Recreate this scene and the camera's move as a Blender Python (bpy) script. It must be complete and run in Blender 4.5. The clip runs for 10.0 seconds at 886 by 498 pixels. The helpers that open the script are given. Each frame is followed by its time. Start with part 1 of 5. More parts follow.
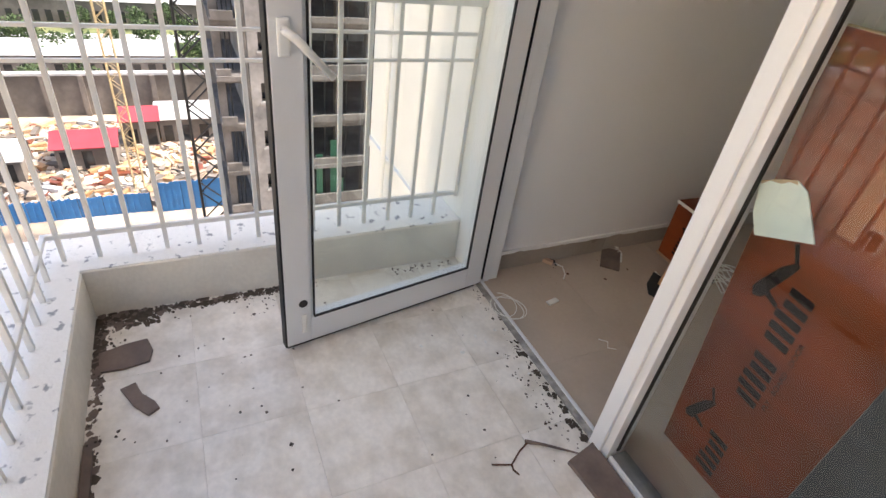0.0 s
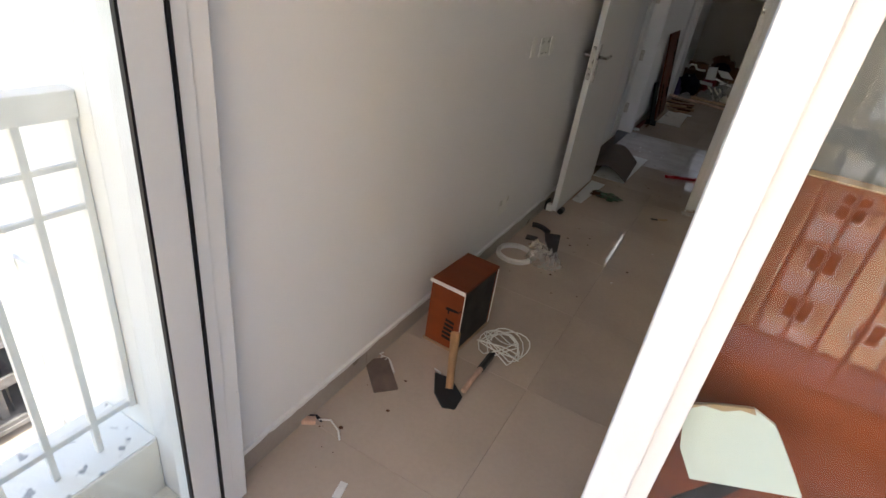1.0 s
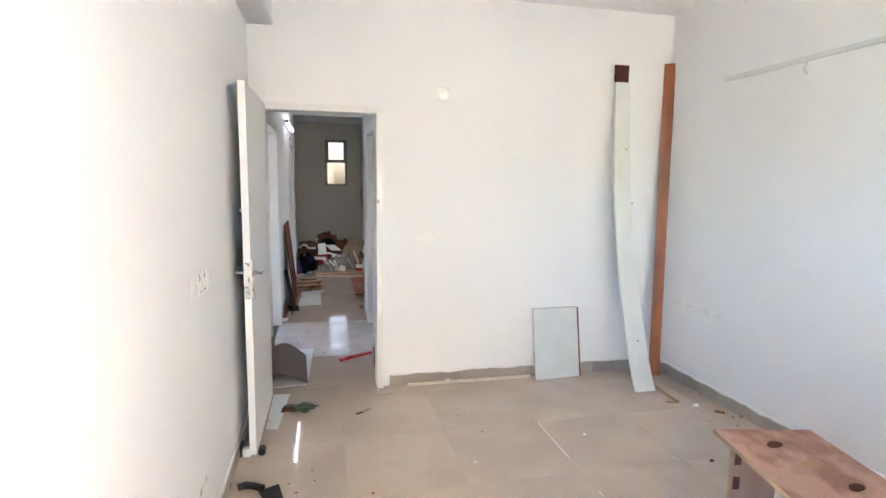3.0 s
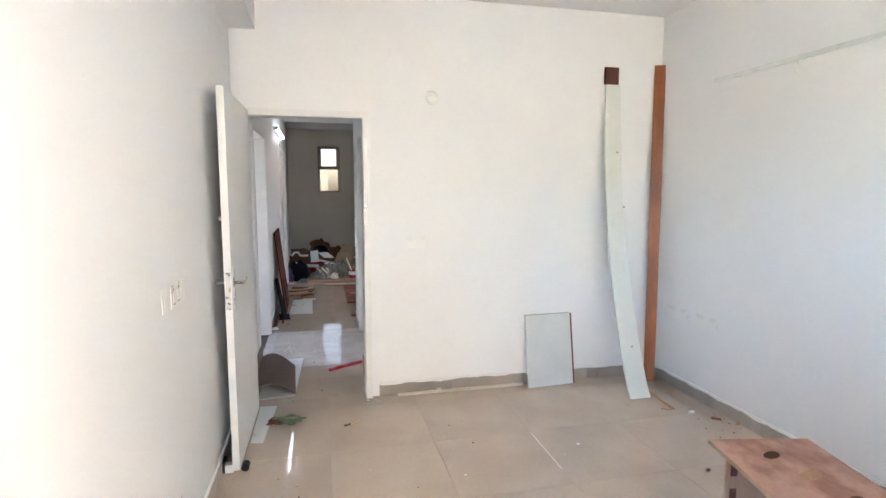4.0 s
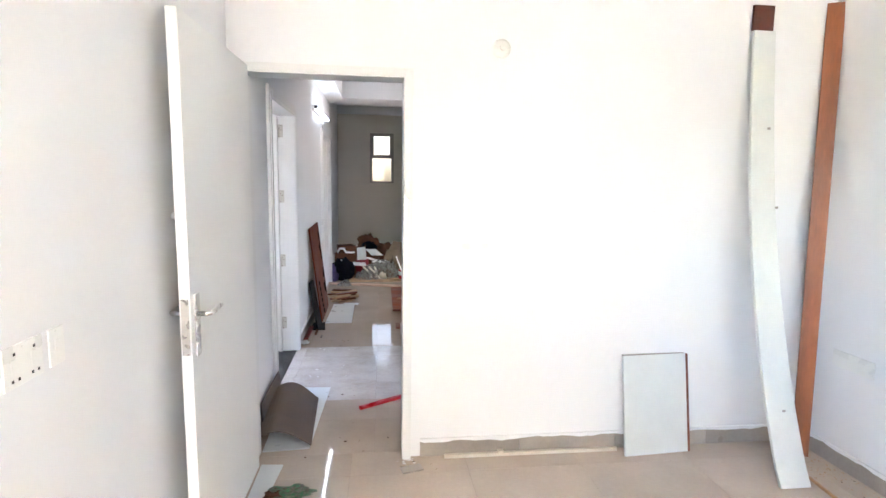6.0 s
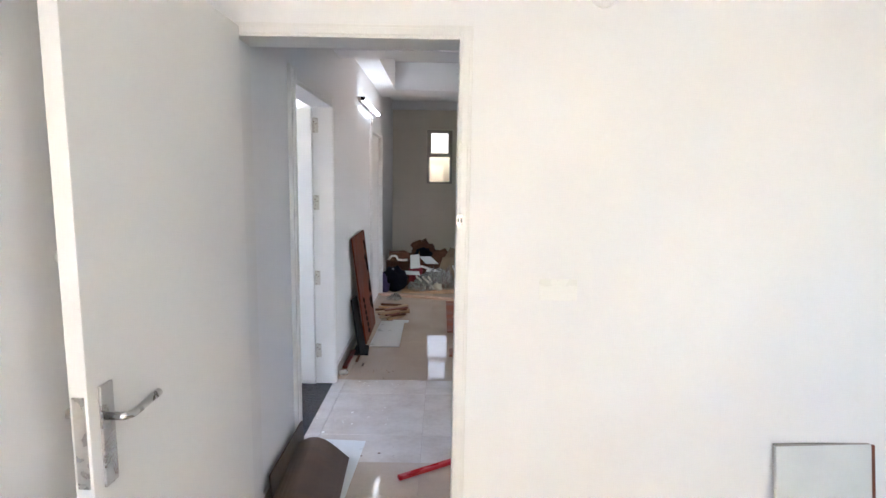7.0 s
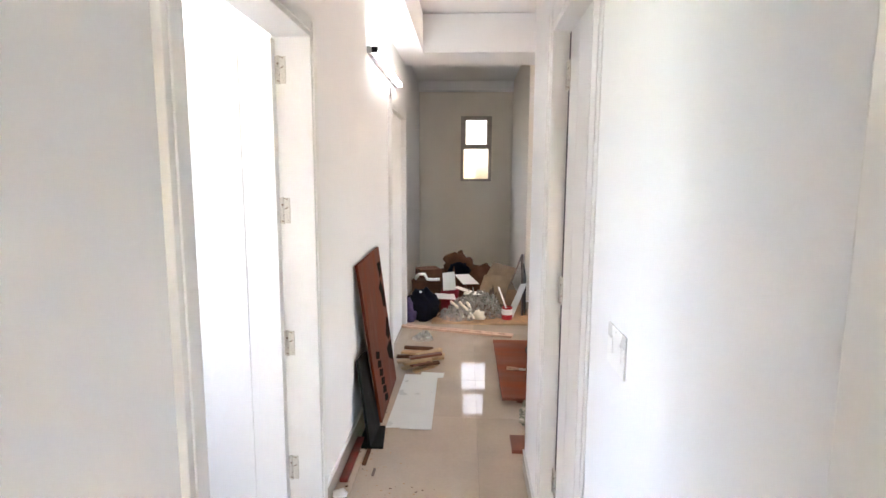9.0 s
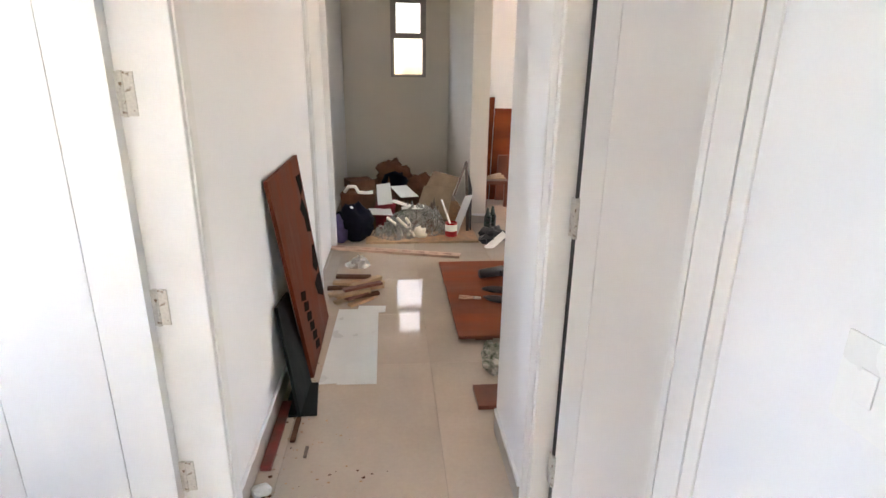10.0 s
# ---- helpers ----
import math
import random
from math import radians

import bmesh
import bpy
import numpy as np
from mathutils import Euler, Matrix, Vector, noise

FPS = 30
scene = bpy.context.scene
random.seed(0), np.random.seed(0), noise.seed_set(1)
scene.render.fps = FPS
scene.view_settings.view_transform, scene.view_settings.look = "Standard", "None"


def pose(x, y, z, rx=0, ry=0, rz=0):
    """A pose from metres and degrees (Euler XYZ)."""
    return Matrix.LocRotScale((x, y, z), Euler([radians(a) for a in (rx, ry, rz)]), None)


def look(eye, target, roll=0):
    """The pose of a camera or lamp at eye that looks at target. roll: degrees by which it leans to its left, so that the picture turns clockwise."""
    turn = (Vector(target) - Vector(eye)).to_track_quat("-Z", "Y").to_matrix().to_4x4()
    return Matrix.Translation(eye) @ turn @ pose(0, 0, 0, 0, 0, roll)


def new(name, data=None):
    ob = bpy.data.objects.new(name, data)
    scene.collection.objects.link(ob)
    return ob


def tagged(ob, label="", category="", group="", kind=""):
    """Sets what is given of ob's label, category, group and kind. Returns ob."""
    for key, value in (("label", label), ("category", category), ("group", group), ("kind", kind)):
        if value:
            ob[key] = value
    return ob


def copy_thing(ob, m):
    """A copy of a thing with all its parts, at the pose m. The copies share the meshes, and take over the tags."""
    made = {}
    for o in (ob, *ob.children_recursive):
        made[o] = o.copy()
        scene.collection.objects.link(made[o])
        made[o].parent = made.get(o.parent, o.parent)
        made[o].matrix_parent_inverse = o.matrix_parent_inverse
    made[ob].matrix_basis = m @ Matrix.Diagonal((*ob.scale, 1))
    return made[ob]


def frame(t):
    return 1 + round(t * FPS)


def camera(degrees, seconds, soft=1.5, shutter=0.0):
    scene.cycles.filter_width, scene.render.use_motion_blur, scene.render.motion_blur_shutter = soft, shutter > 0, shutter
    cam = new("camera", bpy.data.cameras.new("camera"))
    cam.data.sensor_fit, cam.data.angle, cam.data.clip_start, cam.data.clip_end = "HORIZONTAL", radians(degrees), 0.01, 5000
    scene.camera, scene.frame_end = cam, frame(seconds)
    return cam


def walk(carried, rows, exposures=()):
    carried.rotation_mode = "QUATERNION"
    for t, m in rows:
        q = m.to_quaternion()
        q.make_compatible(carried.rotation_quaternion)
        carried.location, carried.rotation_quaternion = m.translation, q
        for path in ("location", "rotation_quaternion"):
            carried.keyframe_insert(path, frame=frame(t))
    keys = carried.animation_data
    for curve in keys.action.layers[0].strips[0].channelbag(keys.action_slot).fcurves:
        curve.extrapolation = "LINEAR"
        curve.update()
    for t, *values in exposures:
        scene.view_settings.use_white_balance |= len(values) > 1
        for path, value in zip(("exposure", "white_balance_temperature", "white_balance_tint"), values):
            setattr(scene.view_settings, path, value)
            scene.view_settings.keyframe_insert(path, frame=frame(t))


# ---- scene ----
cam = camera(80.3, 10.0)
PATH = [
    (0, (0.479, 0.134, 1.378), (-0.960, 0.933, 0.243), 8.5),
    (0.2, (0.363, 0.213, 1.381), (-1.024, 1.164, 0.299), 8.8),
    (0.5, (0.138, 0.361, 1.359), (-1.101, 1.566, 0.352), 8.7),
    (1, (-0.192, 0.594, 1.399), (-0.954, 2.171, 0.433), 8.5),
    (1.5, (-0.434, 0.879, 1.333), (-0.778, 2.724, 0.640), 5.6),
    (2, (-0.528, 1.001, 1.387), (-0.399, 2.910, 0.807), 5.6),
    (2.5, (-0.581, 0.995, 1.457), (-0.246, 2.922, 1.039), 2.2),
    (2.7, (-0.597, 0.988, 1.484), (-0.18, 2.919, 1.173), 1.6),
    (3.8, (-0.539, 1.037, 1.479), (-0.088, 2.975, 1.273), 0.1),
    (4, (-0.523, 1.05, 1.481), (-0.072, 2.986, 1.256), 0.1),
    (4.5, (-0.489, 1.136, 1.465), (-0.046, 3.07, 1.216), -0.3),
    (5, (-0.495, 1.372, 1.451), (-0.07, 3.311, 1.207), 0.6),
    (5.5, (-0.469, 1.674, 1.453), (-0.051, 3.614, 1.207), 0.7),
    (6, (-0.347, 2.062, 1.459), (-0.112, 4.032, 1.206), 0.9),
    (6.2, (-0.289, 2.158, 1.496), (-0.235, 4.139, 1.23), 0.3),
    (7.5, (-0.292, 3.375, 1.484), (-0.31, 5.358, 1.224), 1.1),
    (8, (-0.344, 3.788, 1.466), (-0.438, 5.769, 1.203), 0.9),
    (8.5, (-0.415, 4.206, 1.451), (-0.502, 6.188, 1.197), 1.1),
    (9, (-0.451, 4.526, 1.444), (-0.542, 6.507, 1.181), 0.3),
    (9.5, (-0.515, 4.875, 1.379), (-0.457, 6.828, 0.955), 0.4),
    (10, (-0.553, 5.224, 1.354), (-0.368, 7.122, 0.751), 0.8),
]
walk(cam, [(t, look(eye, target, roll)) for t, eye, target, roll in PATH],
     [(0.0, 1.9, 6800, 11), (0.5, 2.08, 6650, 13), (1.0, 2.6, 6450, 12), (1.5, 3.25, 6150, 13), (2.0, 4.3, 6100, 12), (2.25, 4.8, 6000, 12), (2.5, 4.88, 5950, 12),
      (4.0, 4.82, 5950, 11), (4.5, 4.98, 5900, 11), (5.5, 5.18, 5800, 11), (6.0, 5.3, 5850, 12), (7.5, 4.83, 6000, 12.5), (8.0, 5.45, 6350, 13), (8.5, 5.58, 6600, 13), (9.0, 5.78, 6600, 13), (9.5, 5.6, 6750, 12), (10.0, 5.62, 6750, 12)])

# ---- daylight ----
SUN_ELEVATION, SUN_TURN = 58.0, 12.0
world = bpy.data.worlds.new("sky")
scene.world = world
world.use_nodes = True
wn = world.node_tree.nodes
sky = wn.new("ShaderNodeTexSky")
sky.sky_type = "NISHITA"
sky.sun_disc = False
sky.sun_elevation = radians(SUN_ELEVATION)
sky.sun_rotation = radians(SUN_TURN)
sky.dust_density = 4.0
world.node_tree.links.new(sky.outputs[0], wn["Background"].inputs[0])
wn["Background"].inputs[1].default_value = 0.15
sun = new("sun", bpy.data.lights.new("sun", "SUN"))
sun.data.energy, sun.data.angle, sun.data.color = 2.4, radians(1.5), (1.0, 0.95, 0.88)
az = radians(SUN_TURN)
sun.matrix_world = look((30 * math.sin(az), 30 * math.cos(az), 30 * math.tan(radians(SUN_ELEVATION))), (0, 0, 0))


# ---- materials ----
def pbr(name, col, rough=0.5, metal=0.0, var=0.12, scale=5.0, fine=90.0, bump=0.08, rand=0.0, col2=None, cut=(0.4, 0.65), stretch=None, emit=0.0, rvar=0.1):
    """Colour with two scales of variation, fine relief and uneven gloss."""
    m = bpy.data.materials.new(name)
    m.use_nodes = True
    nt = m.node_tree
    n, l = nt.nodes, nt.links
    b = n["Principled BSDF"]
    tc = n.new("ShaderNodeTexCoord")
    mp = n.new("ShaderNodeMapping")
    l.new(tc.outputs["Object"], mp.inputs[0])
    if stretch:
        mp.inputs["Scale"].default_value = stretch
    vec = mp.outputs[0]
    if rand or stretch:
        oi = n.new("ShaderNodeObjectInfo")
        add = n.new("ShaderNodeVectorMath")
        mul = n.new("ShaderNodeMath")
        mul.operation = "MULTIPLY"
        mul.inputs[1].default_value = 40.0
        l.new(oi.outputs["Random"], mul.inputs[0])
        l.new(vec, add.inputs[0])
        l.new(mul.outputs[0], add.inputs[1])
        vec = add.outputs[0]
    big = n.new("ShaderNodeTexNoise")
    big.inputs["Scale"].default_value = scale
    big.inputs["Detail"].default_value = 5.0
    l.new(vec, big.inputs["Vector"])
    small = n.new("ShaderNodeTexNoise")
    small.inputs["Scale"].default_value = fine
    small.inputs["Detail"].default_value = 3.0
    l.new(vec, small.inputs["Vector"])
    ramp = n.new("ShaderNodeValToRGB")
    ramp.color_ramp.elements[0].position, ramp.color_ramp.elements[1].position = cut
    dark = col2 or tuple(c * (1 - var) for c in col)
    ramp.color_ramp.elements[0].color = (*dark, 1)
    ramp.color_ramp.elements[1].color = (*col, 1)
    l.new(big.outputs["Fac"], ramp.inputs[0])
    mix = n.new("ShaderNodeMix")
    mix.data_type, mix.blend_type = "RGBA", "MULTIPLY"
    mix.inputs["Factor"].default_value = min(1.0, var * 1.5)
    l.new(ramp.outputs[0], mix.inputs["A"])
    grey = n.new("ShaderNodeMapRange")
    grey.inputs["To Min"].default_value, grey.inputs["To Max"].default_value = 0.6, 1.25
    l.new(small.outputs["Fac"], grey.inputs["Value"])
    l.new(grey.outputs[0], mix.inputs["B"])
    out = mix.outputs["Result"]
    if rand:
        hsv = n.new("ShaderNodeHueSaturation")
        mr = n.new("ShaderNodeMapRange")
        mr.inputs["To Min"].default_value, mr.inputs["To Max"].default_value = 1 - rand, 1 + rand
        l.new(oi.outputs["Random"], mr.inputs["Value"])
        l.new(mr.outputs[0], hsv.inputs["Value"])
        l.new(out, hsv.inputs["Color"])
        out = hsv.outputs[0]
    l.new(out, b.inputs["Base Color"])
    b.inputs["Metallic"].default_value = metal
    rr = n.new("ShaderNodeMapRange")
    rr.inputs["From Min"].default_value, rr.inputs["From Max"].default_value = 0.3, 0.7
    rr.inputs["To Min"].default_value, rr.inputs["To Max"].default_value = max(0.02, rough - rvar), min(1.0, rough + rvar)
    l.new(big.outputs["Fac"], rr.inputs["Value"])
    l.new(rr.outputs[0], b.inputs["Roughness"])
    if bump:
        bp = n.new("ShaderNodeBump")
        bp.inputs["Strength"].default_value, bp.inputs["Distance"].default_value = bump, 0.01
        l.new(small.outputs["Fac"], bp.inputs["Height"])
        l.new(bp.outputs[0], b.inputs["Normal"])
    if emit:
        b.inputs["Emission Color"].default_value = (*col, 1)
        b.inputs["Emission Strength"].default_value = emit
    return m


def glass_mat(name, tint=(0.95, 0.98, 0.97)):
    """Clear pane: see-through, with gloss by Fresnel."""
    m = bpy.data.materials.new(name)
    m.use_nodes = True
    nt = m.node_tree
    n, l = nt.nodes, nt.links
    n.remove(n["Principled BSDF"])
    tr, gl, mx, fr = n.new("ShaderNodeBsdfTransparent"), n.new("ShaderNodeBsdfGlossy"), n.new("ShaderNodeMixShader"), n.new("ShaderNodeLayerWeight")
    pw, ad = n.new("ShaderNodeMath"), n.new("ShaderNodeMath")
    pw.operation, ad.operation = "POWER", "MULTIPLY_ADD"
    pw.inputs[1].default_value, ad.inputs[1].default_value, ad.inputs[2].default_value = 5.0, 0.9, 0.036
    tr.inputs[0].default_value = (*tint, 1)
    gl.inputs["Roughness"].default_value = 0.01
    fr.inputs["Blend"].default_value = 0.5
    l.new(fr.outputs["Facing"], pw.inputs[0])
    l.new(pw.outputs[0], ad.inputs[0])
    l.new(ad.outputs[0], mx.inputs[0])
    l.new(tr.outputs[0], mx.inputs[1])
    l.new(gl.outputs[0], mx.inputs[2])
    l.new(mx.outputs[0], n["Material Output"].inputs[0])
    return m


WHITE = pbr("wall_paint", (0.81, 0.81, 0.81), 0.75, var=0.03, scale=1.2, fine=240, bump=0.03)
CEIL = pbr("ceiling_paint", (0.82, 0.82, 0.825), 0.85, var=0.03, scale=1.0, fine=200, bump=0.02)
FACADE = pbr("facade_paint", (0.82, 0.815, 0.79), 0.85, var=0.06, scale=1.5, fine=120, bump=0.08)
CURB = pbr("weathered_parapet_paint", (0.80, 0.76, 0.68), 0.85, var=0.2, scale=3.0, fine=60, bump=0.15)
CURB_TOP = pbr("mouldy_parapet_top", (0.80, 0.79, 0.76), 0.85, var=0.1, scale=26.0, fine=70, bump=0.2, col2=(0.30, 0.31, 0.32), cut=(0.33, 0.40))
TILE = pbr("vitrified_floor_tile", (0.54, 0.445, 0.36), 0.045, var=0.12, scale=2.2, fine=60, bump=0.001, rand=0.015, rvar=0.02)
TILE.node_tree.nodes["Principled BSDF"].inputs["Specular IOR Level"].default_value = 0.5
GROUT = pbr("dusty_grout", (0.46, 0.385, 0.325), 0.8, var=0.2, fine=90)
BTILE = pbr("dusty_balcony_tile", (0.84, 0.80, 0.735), 0.6, var=0.3, scale=9, fine=55, bump=0.08, col2=(0.68, 0.63, 0.55), cut=(0.36, 0.58), rand=0.03, rvar=0.15)
SKIRT = pbr("skirting_tile", (0.40, 0.35, 0.30), 0.35, var=0.2, scale=4, fine=60, bump=0.03, rand=0.08)
ALU = pbr("white_powder_coated_aluminium", (0.74, 0.75, 0.76), 0.35, var=0.04, scale=4, fine=120, bump=0.02)
GASKET = pbr("black_rubber_gasket", (0.012, 0.012, 0.013), 0.6, var=0.1)
TRACK = pbr("dirty_sill_channel", (0.52, 0.49, 0.45), 0.9, var=0.5, scale=18, fine=70, bump=0.4)
DOORW = pbr("white_laminate_door", (0.80, 0.795, 0.77), 0.38, var=0.012, scale=1.2, fine=60, bump=0.006, cut=(0.1, 0.9), rvar=0.03)
TRIM = pbr("off_white_trim", (0.78, 0.775, 0.755), 0.4, var=0.05, scale=5, fine=120, bump=0.03)
RAIL = pbr("white_enamel_steel", (0.78, 0.77, 0.74), 0.4, var=0.1, scale=12, fine=90, bump=0.05)
STEEL = pbr("brushed_steel", (0.62, 0.60, 0.57), 0.3, metal=1.0, var=0.1, scale=30, fine=160)
PLY = pbr("red_brown_shuttering_ply", (0.25, 0.056, 0.017), 0.5, var=0.34, scale=2.2, fine=9, bump=0.012, stretch=(0.5, 2.5, 2.5), rvar=0.15)
PLYDK = pbr("dark_red_ply", (0.20, 0.055, 0.025), 0.4, var=0.3, scale=4.0, fine=40, bump=0.05)
PLYEDGE = pbr("raw_ply_edge", (0.55, 0.38, 0.23), 0.7, var=0.3, scale=8, fine=150, bump=0.1)
TIMBER = pbr("bare_timber", (0.48, 0.28, 0.14), 0.6, var=0.3, scale=6, fine=60, bump=0.1, stretch=(4, 4, 0.5))
STAMP = pbr("black_stamp_ink", (0.014, 0.012, 0.012), 0.55, var=0.1)
for m in (PLY, STAMP):
    m.node_tree.nodes["Principled BSDF"].inputs["Specular IOR Level"].default_value = 0.18
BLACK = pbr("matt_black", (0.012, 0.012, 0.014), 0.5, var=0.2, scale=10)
LAMINATE = pbr("grey_white_laminate", (0.68, 0.70, 0.68), 0.35, var=0.05, scale=6, fine=60)
PLASTIC = pbr("white_plastic", (0.82, 0.82, 0.79), 0.3, var=0.03)
WIRE = pbr("white_pvc_wire", (0.80, 0.79, 0.74), 0.4, var=0.05)
DUST = pbr("dirt_crumbs", (0.10, 0.075, 0.055), 0.95, var=0.4, scale=40)
CONCRETE = pbr("raw_concrete", (0.31, 0.295, 0.28), 0.9, var=0.5, scale=0.55, fine=3.5, bump=0.2, cut=(0.35, 0.7))
CREAM = pbr("cream_facade", (0.72, 0.60, 0.42), 0.85, var=0.12, scale=0.4, fine=8)
DARKGLASS = pbr("dark_window", (0.02, 0.022, 0.025), 0.15, var=0.2)
GLASS = glass_mat("clear_glass")


# warmer, slightly darker wall colour for the end wall and pier
HALLTONE = pbr("warm_hall_wall", (0.76, 0.715, 0.64), 0.75, var=0.04, scale=1.2, fine=240, bump=0.03)


# ---- mesh helpers ----
def boxes_bm(*items, bevel=0.0):
    """A bmesh of boxes (x0, x1, y0, y1, z0, z1)."""
    bm = bmesh.new()
    for x0, x1, y0, y1, z0, z1 in items:
        v = [bm.verts.new((x, y, z)) for x in (x0, x1) for y in (y0, y1) for z in (z0, z1)]
        for f in ((0, 1, 3, 2), (4, 6, 7, 5), (0, 4, 5, 1), (2, 3, 7, 6), (0, 2, 6, 4), (1, 5, 7, 3)):
            bm.faces.new([v[i] for i in f])
    if bevel:
        bmesh.ops.bevel(bm, geom=bm.edges[:], offset=bevel, segments=2, affect="EDGES", profile=0.6)
    return bm


def prism_bm(outline, depth, bevel=0.0):
    """An outline in the xy plane, raised to depth in z."""
    bm = bmesh.new()
    low = [bm.verts.new((x, y, 0)) for x, y in outline]
    top = [bm.verts.new((x, y, depth)) for x, y in outline]
    n = len(outline)
    bm.faces.new(top)
    bm.faces.new(low[::-1])
    for i in range(n):
        bm.faces.new((low[i], low[(i + 1) % n], top[(i + 1) % n], top[i]))
    bmesh.ops.recalc_face_normals(bm, faces=bm.faces[:])
    if bevel:
        bmesh.ops.bevel(bm, geom=bm.edges[:], offset=bevel, segments=1, affect="EDGES")
    return bm


def tube_bm(points, r, sides=8, closed=False, bm=None, taper=None):
    """A round tube along points."""
    bm = bm or bmesh.new()
    pts = [Vector(p) for p in points]
    n = len(pts)
    rings = []
    up = Vector((0.013, 0.021, 1))
    for i, p in enumerate(pts):
        a = pts[(i - 1) % n] if closed or i else p
        b = pts[(i + 1) % n] if closed or i < n - 1 else p
        d = (b - a).normalized()
        side = d.cross(up if abs(d.z) < 0.95 else Vector((1, 0.02, 0))).normalized()
        nor = side.cross(d)
        rad = r * (taper[i] if taper else 1)
        rings.append([bm.verts.new(p + rad * (math.cos(2 * math.pi * k / sides) * side + math.sin(2 * math.pi * k / sides) * nor)) for k in range(sides)])
    for i in range(n if closed else n - 1):
        a, b = rings[i], rings[(i + 1) % n]
        for k in range(sides):
            bm.faces.new((a[k], a[(k + 1) % sides], b[(k + 1) % sides], b[k]))
    if not closed:
        bm.faces.new(rings[0][::-1])
        bm.faces.new(rings[-1])
    bmesh.ops.recalc_face_normals(bm, faces=bm.faces[:])
    return bm


def lathe_bm(profile, sides=24, bm=None):
    """(radius, z) pairs turned round the z axis; closed on themselves."""
    bm = bm or bmesh.new()
    rings = [[bm.verts.new((max(r, 1e-4) * math.cos(2 * math.pi * k / sides), max(r, 1e-4) * math.sin(2 * math.pi * k / sides), z)) for k in range(sides)] for r, z in profile]
    for a, b in zip(rings, rings[1:]):
        for k in range(sides):
            bm.faces.new((a[k], a[(k + 1) % sides], b[(k + 1) % sides], b[k]))
    bmesh.ops.recalc_face_normals(bm, faces=bm.faces[:])
    return bm


def mesh_of(name, bm, material, smooth=False):
    me = bpy.data.meshes.new(name)
    bm.to_mesh(me)
    bm.free()
    me.materials.append(material)
    if smooth:
        for p in me.polygons:
            p.use_smooth = True
    return me


def part(name, bm, material, parent, label="", m=None, smooth=False):
    ob = new(name, mesh_of(name, bm, material, smooth))
    ob.parent = parent
    if m is not None:
        ob.matrix_basis = m
    return tagged(ob, label)


def thing(name, m, label, category, group=""):
    ob = new(name)
    ob.empty_display_size = 0.05
    ob.matrix_basis = m
    return tagged(ob, label, category, group)


def solid(name, bm, material, label, category, m=None, group="", kind="", smooth=False):
    ob = new(name, mesh_of(name, bm, material, smooth))
    if m is not None:
        ob.matrix_basis = m
    return tagged(ob, label, category, group, kind)


def wall_pieces(along, lo, hi, c0, c1, z0, z1, holes):
    """Boxes of a wall that runs along 'x' or 'y' from lo to hi between c0 and c1, with holes (a, b, bottom, top)."""
    out, at = [], lo
    for a, b, bottom, top in sorted(holes):
        out.append((at, a, z0, z1))
        if bottom > z0:
            out.append((a, b, z0, bottom))
        if top < z1:
            out.append((a, b, top, z1))
        at = b
    out.append((at, hi, z0, z1))
    out = [o for o in out if o[1] - o[0] > 1e-4]
    return [(a, b, c0, c1, p, q) if along == "x" else (c0, c1, a, b, p, q) for a, b, p, q in out]


def structure(name, bm, material, label):
    return solid(name, bm, material, label, "structure", kind="structure")


# ---- the plan ----
WX, EX = -1.065, 2.05            # west and east walls of the room
FY, NY = 1.17, 4.71             # glazed front and the wall with the inner door
CR = -0.15                      # right-hand wall of the passage
ENDY = 12.5
TOP = 2.78

bath_hole = (5.60, 6.59, -0.1, 2.02)
second_hole = (8.62, 9.62, -0.1, 2.05)
structure("wall_west", boxes_bm(*wall_pieces("y", FY - 0.035, 9.66, WX - 0.15, WX, -0.1, 2.95, [bath_hole, second_hole]), (WX - 0.26, WX - 0.115, 9.661, ENDY + 0.15, -0.1, 2.95)), WHITE, "white painted plaster wall with two inner doors")
structure("wall_east", boxes_bm((EX, EX + 0.15, FY - 0.035, NY + 0.12, -0.1, 2.95)), WHITE, "white painted plaster wall of the room")
structure("wall_north", boxes_bm(*wall_pieces("x", WX + 0.002, EX - 0.002, NY, NY + 0.12, -0.1, 2.95, [(-1.03, -0.19, -0.1, 2.0)])), WHITE, "white painted wall with the open inner door")
structure("wall_front", boxes_bm(*wall_pieces("x", WX + 0.002, EX - 0.002, FY - 0.035, FY + 0.12, 0.0, 2.95, [(WX + 0.003, EX - 0.003, 0.0, 2.2)])), WHITE, "white wall above the glazed balcony front")
structure("wall_passage", boxes_bm(*wall_pieces("y", NY + 0.121, 7.03, CR, CR + 0.12, -0.1, 2.95, [(5.80, 6.60, -0.1, 2.07)])), WHITE, "white painted passage wall with a closed door")
structure("wall_cross", boxes_bm((CR + 0.121, 4.2, 6.91, 7.03, -0.1, 2.95)), WHITE, "white painted wall of the hall")
structure("wall_end", boxes_bm(*wall_pieces("x", WX - 0.113, 0.22, ENDY, ENDY + 0.2, -0.1, 2.95, [(-0.56, -0.10, 1.42, 2.38)])), HALLTONE, "white end wall with a small two-pane window")
structure("wall_pier", boxes_bm((0.20, 0.37, 10.34, 12.9, -0.1, 2.95)), HALLTONE, "white painted pier beside the hall opening")
structure("wall_hall_back", boxes_bm((0.372, 4.2, 12.75, 12.9, -0.1, 2.95)), WHITE, "white painted wall at the back of the hall")
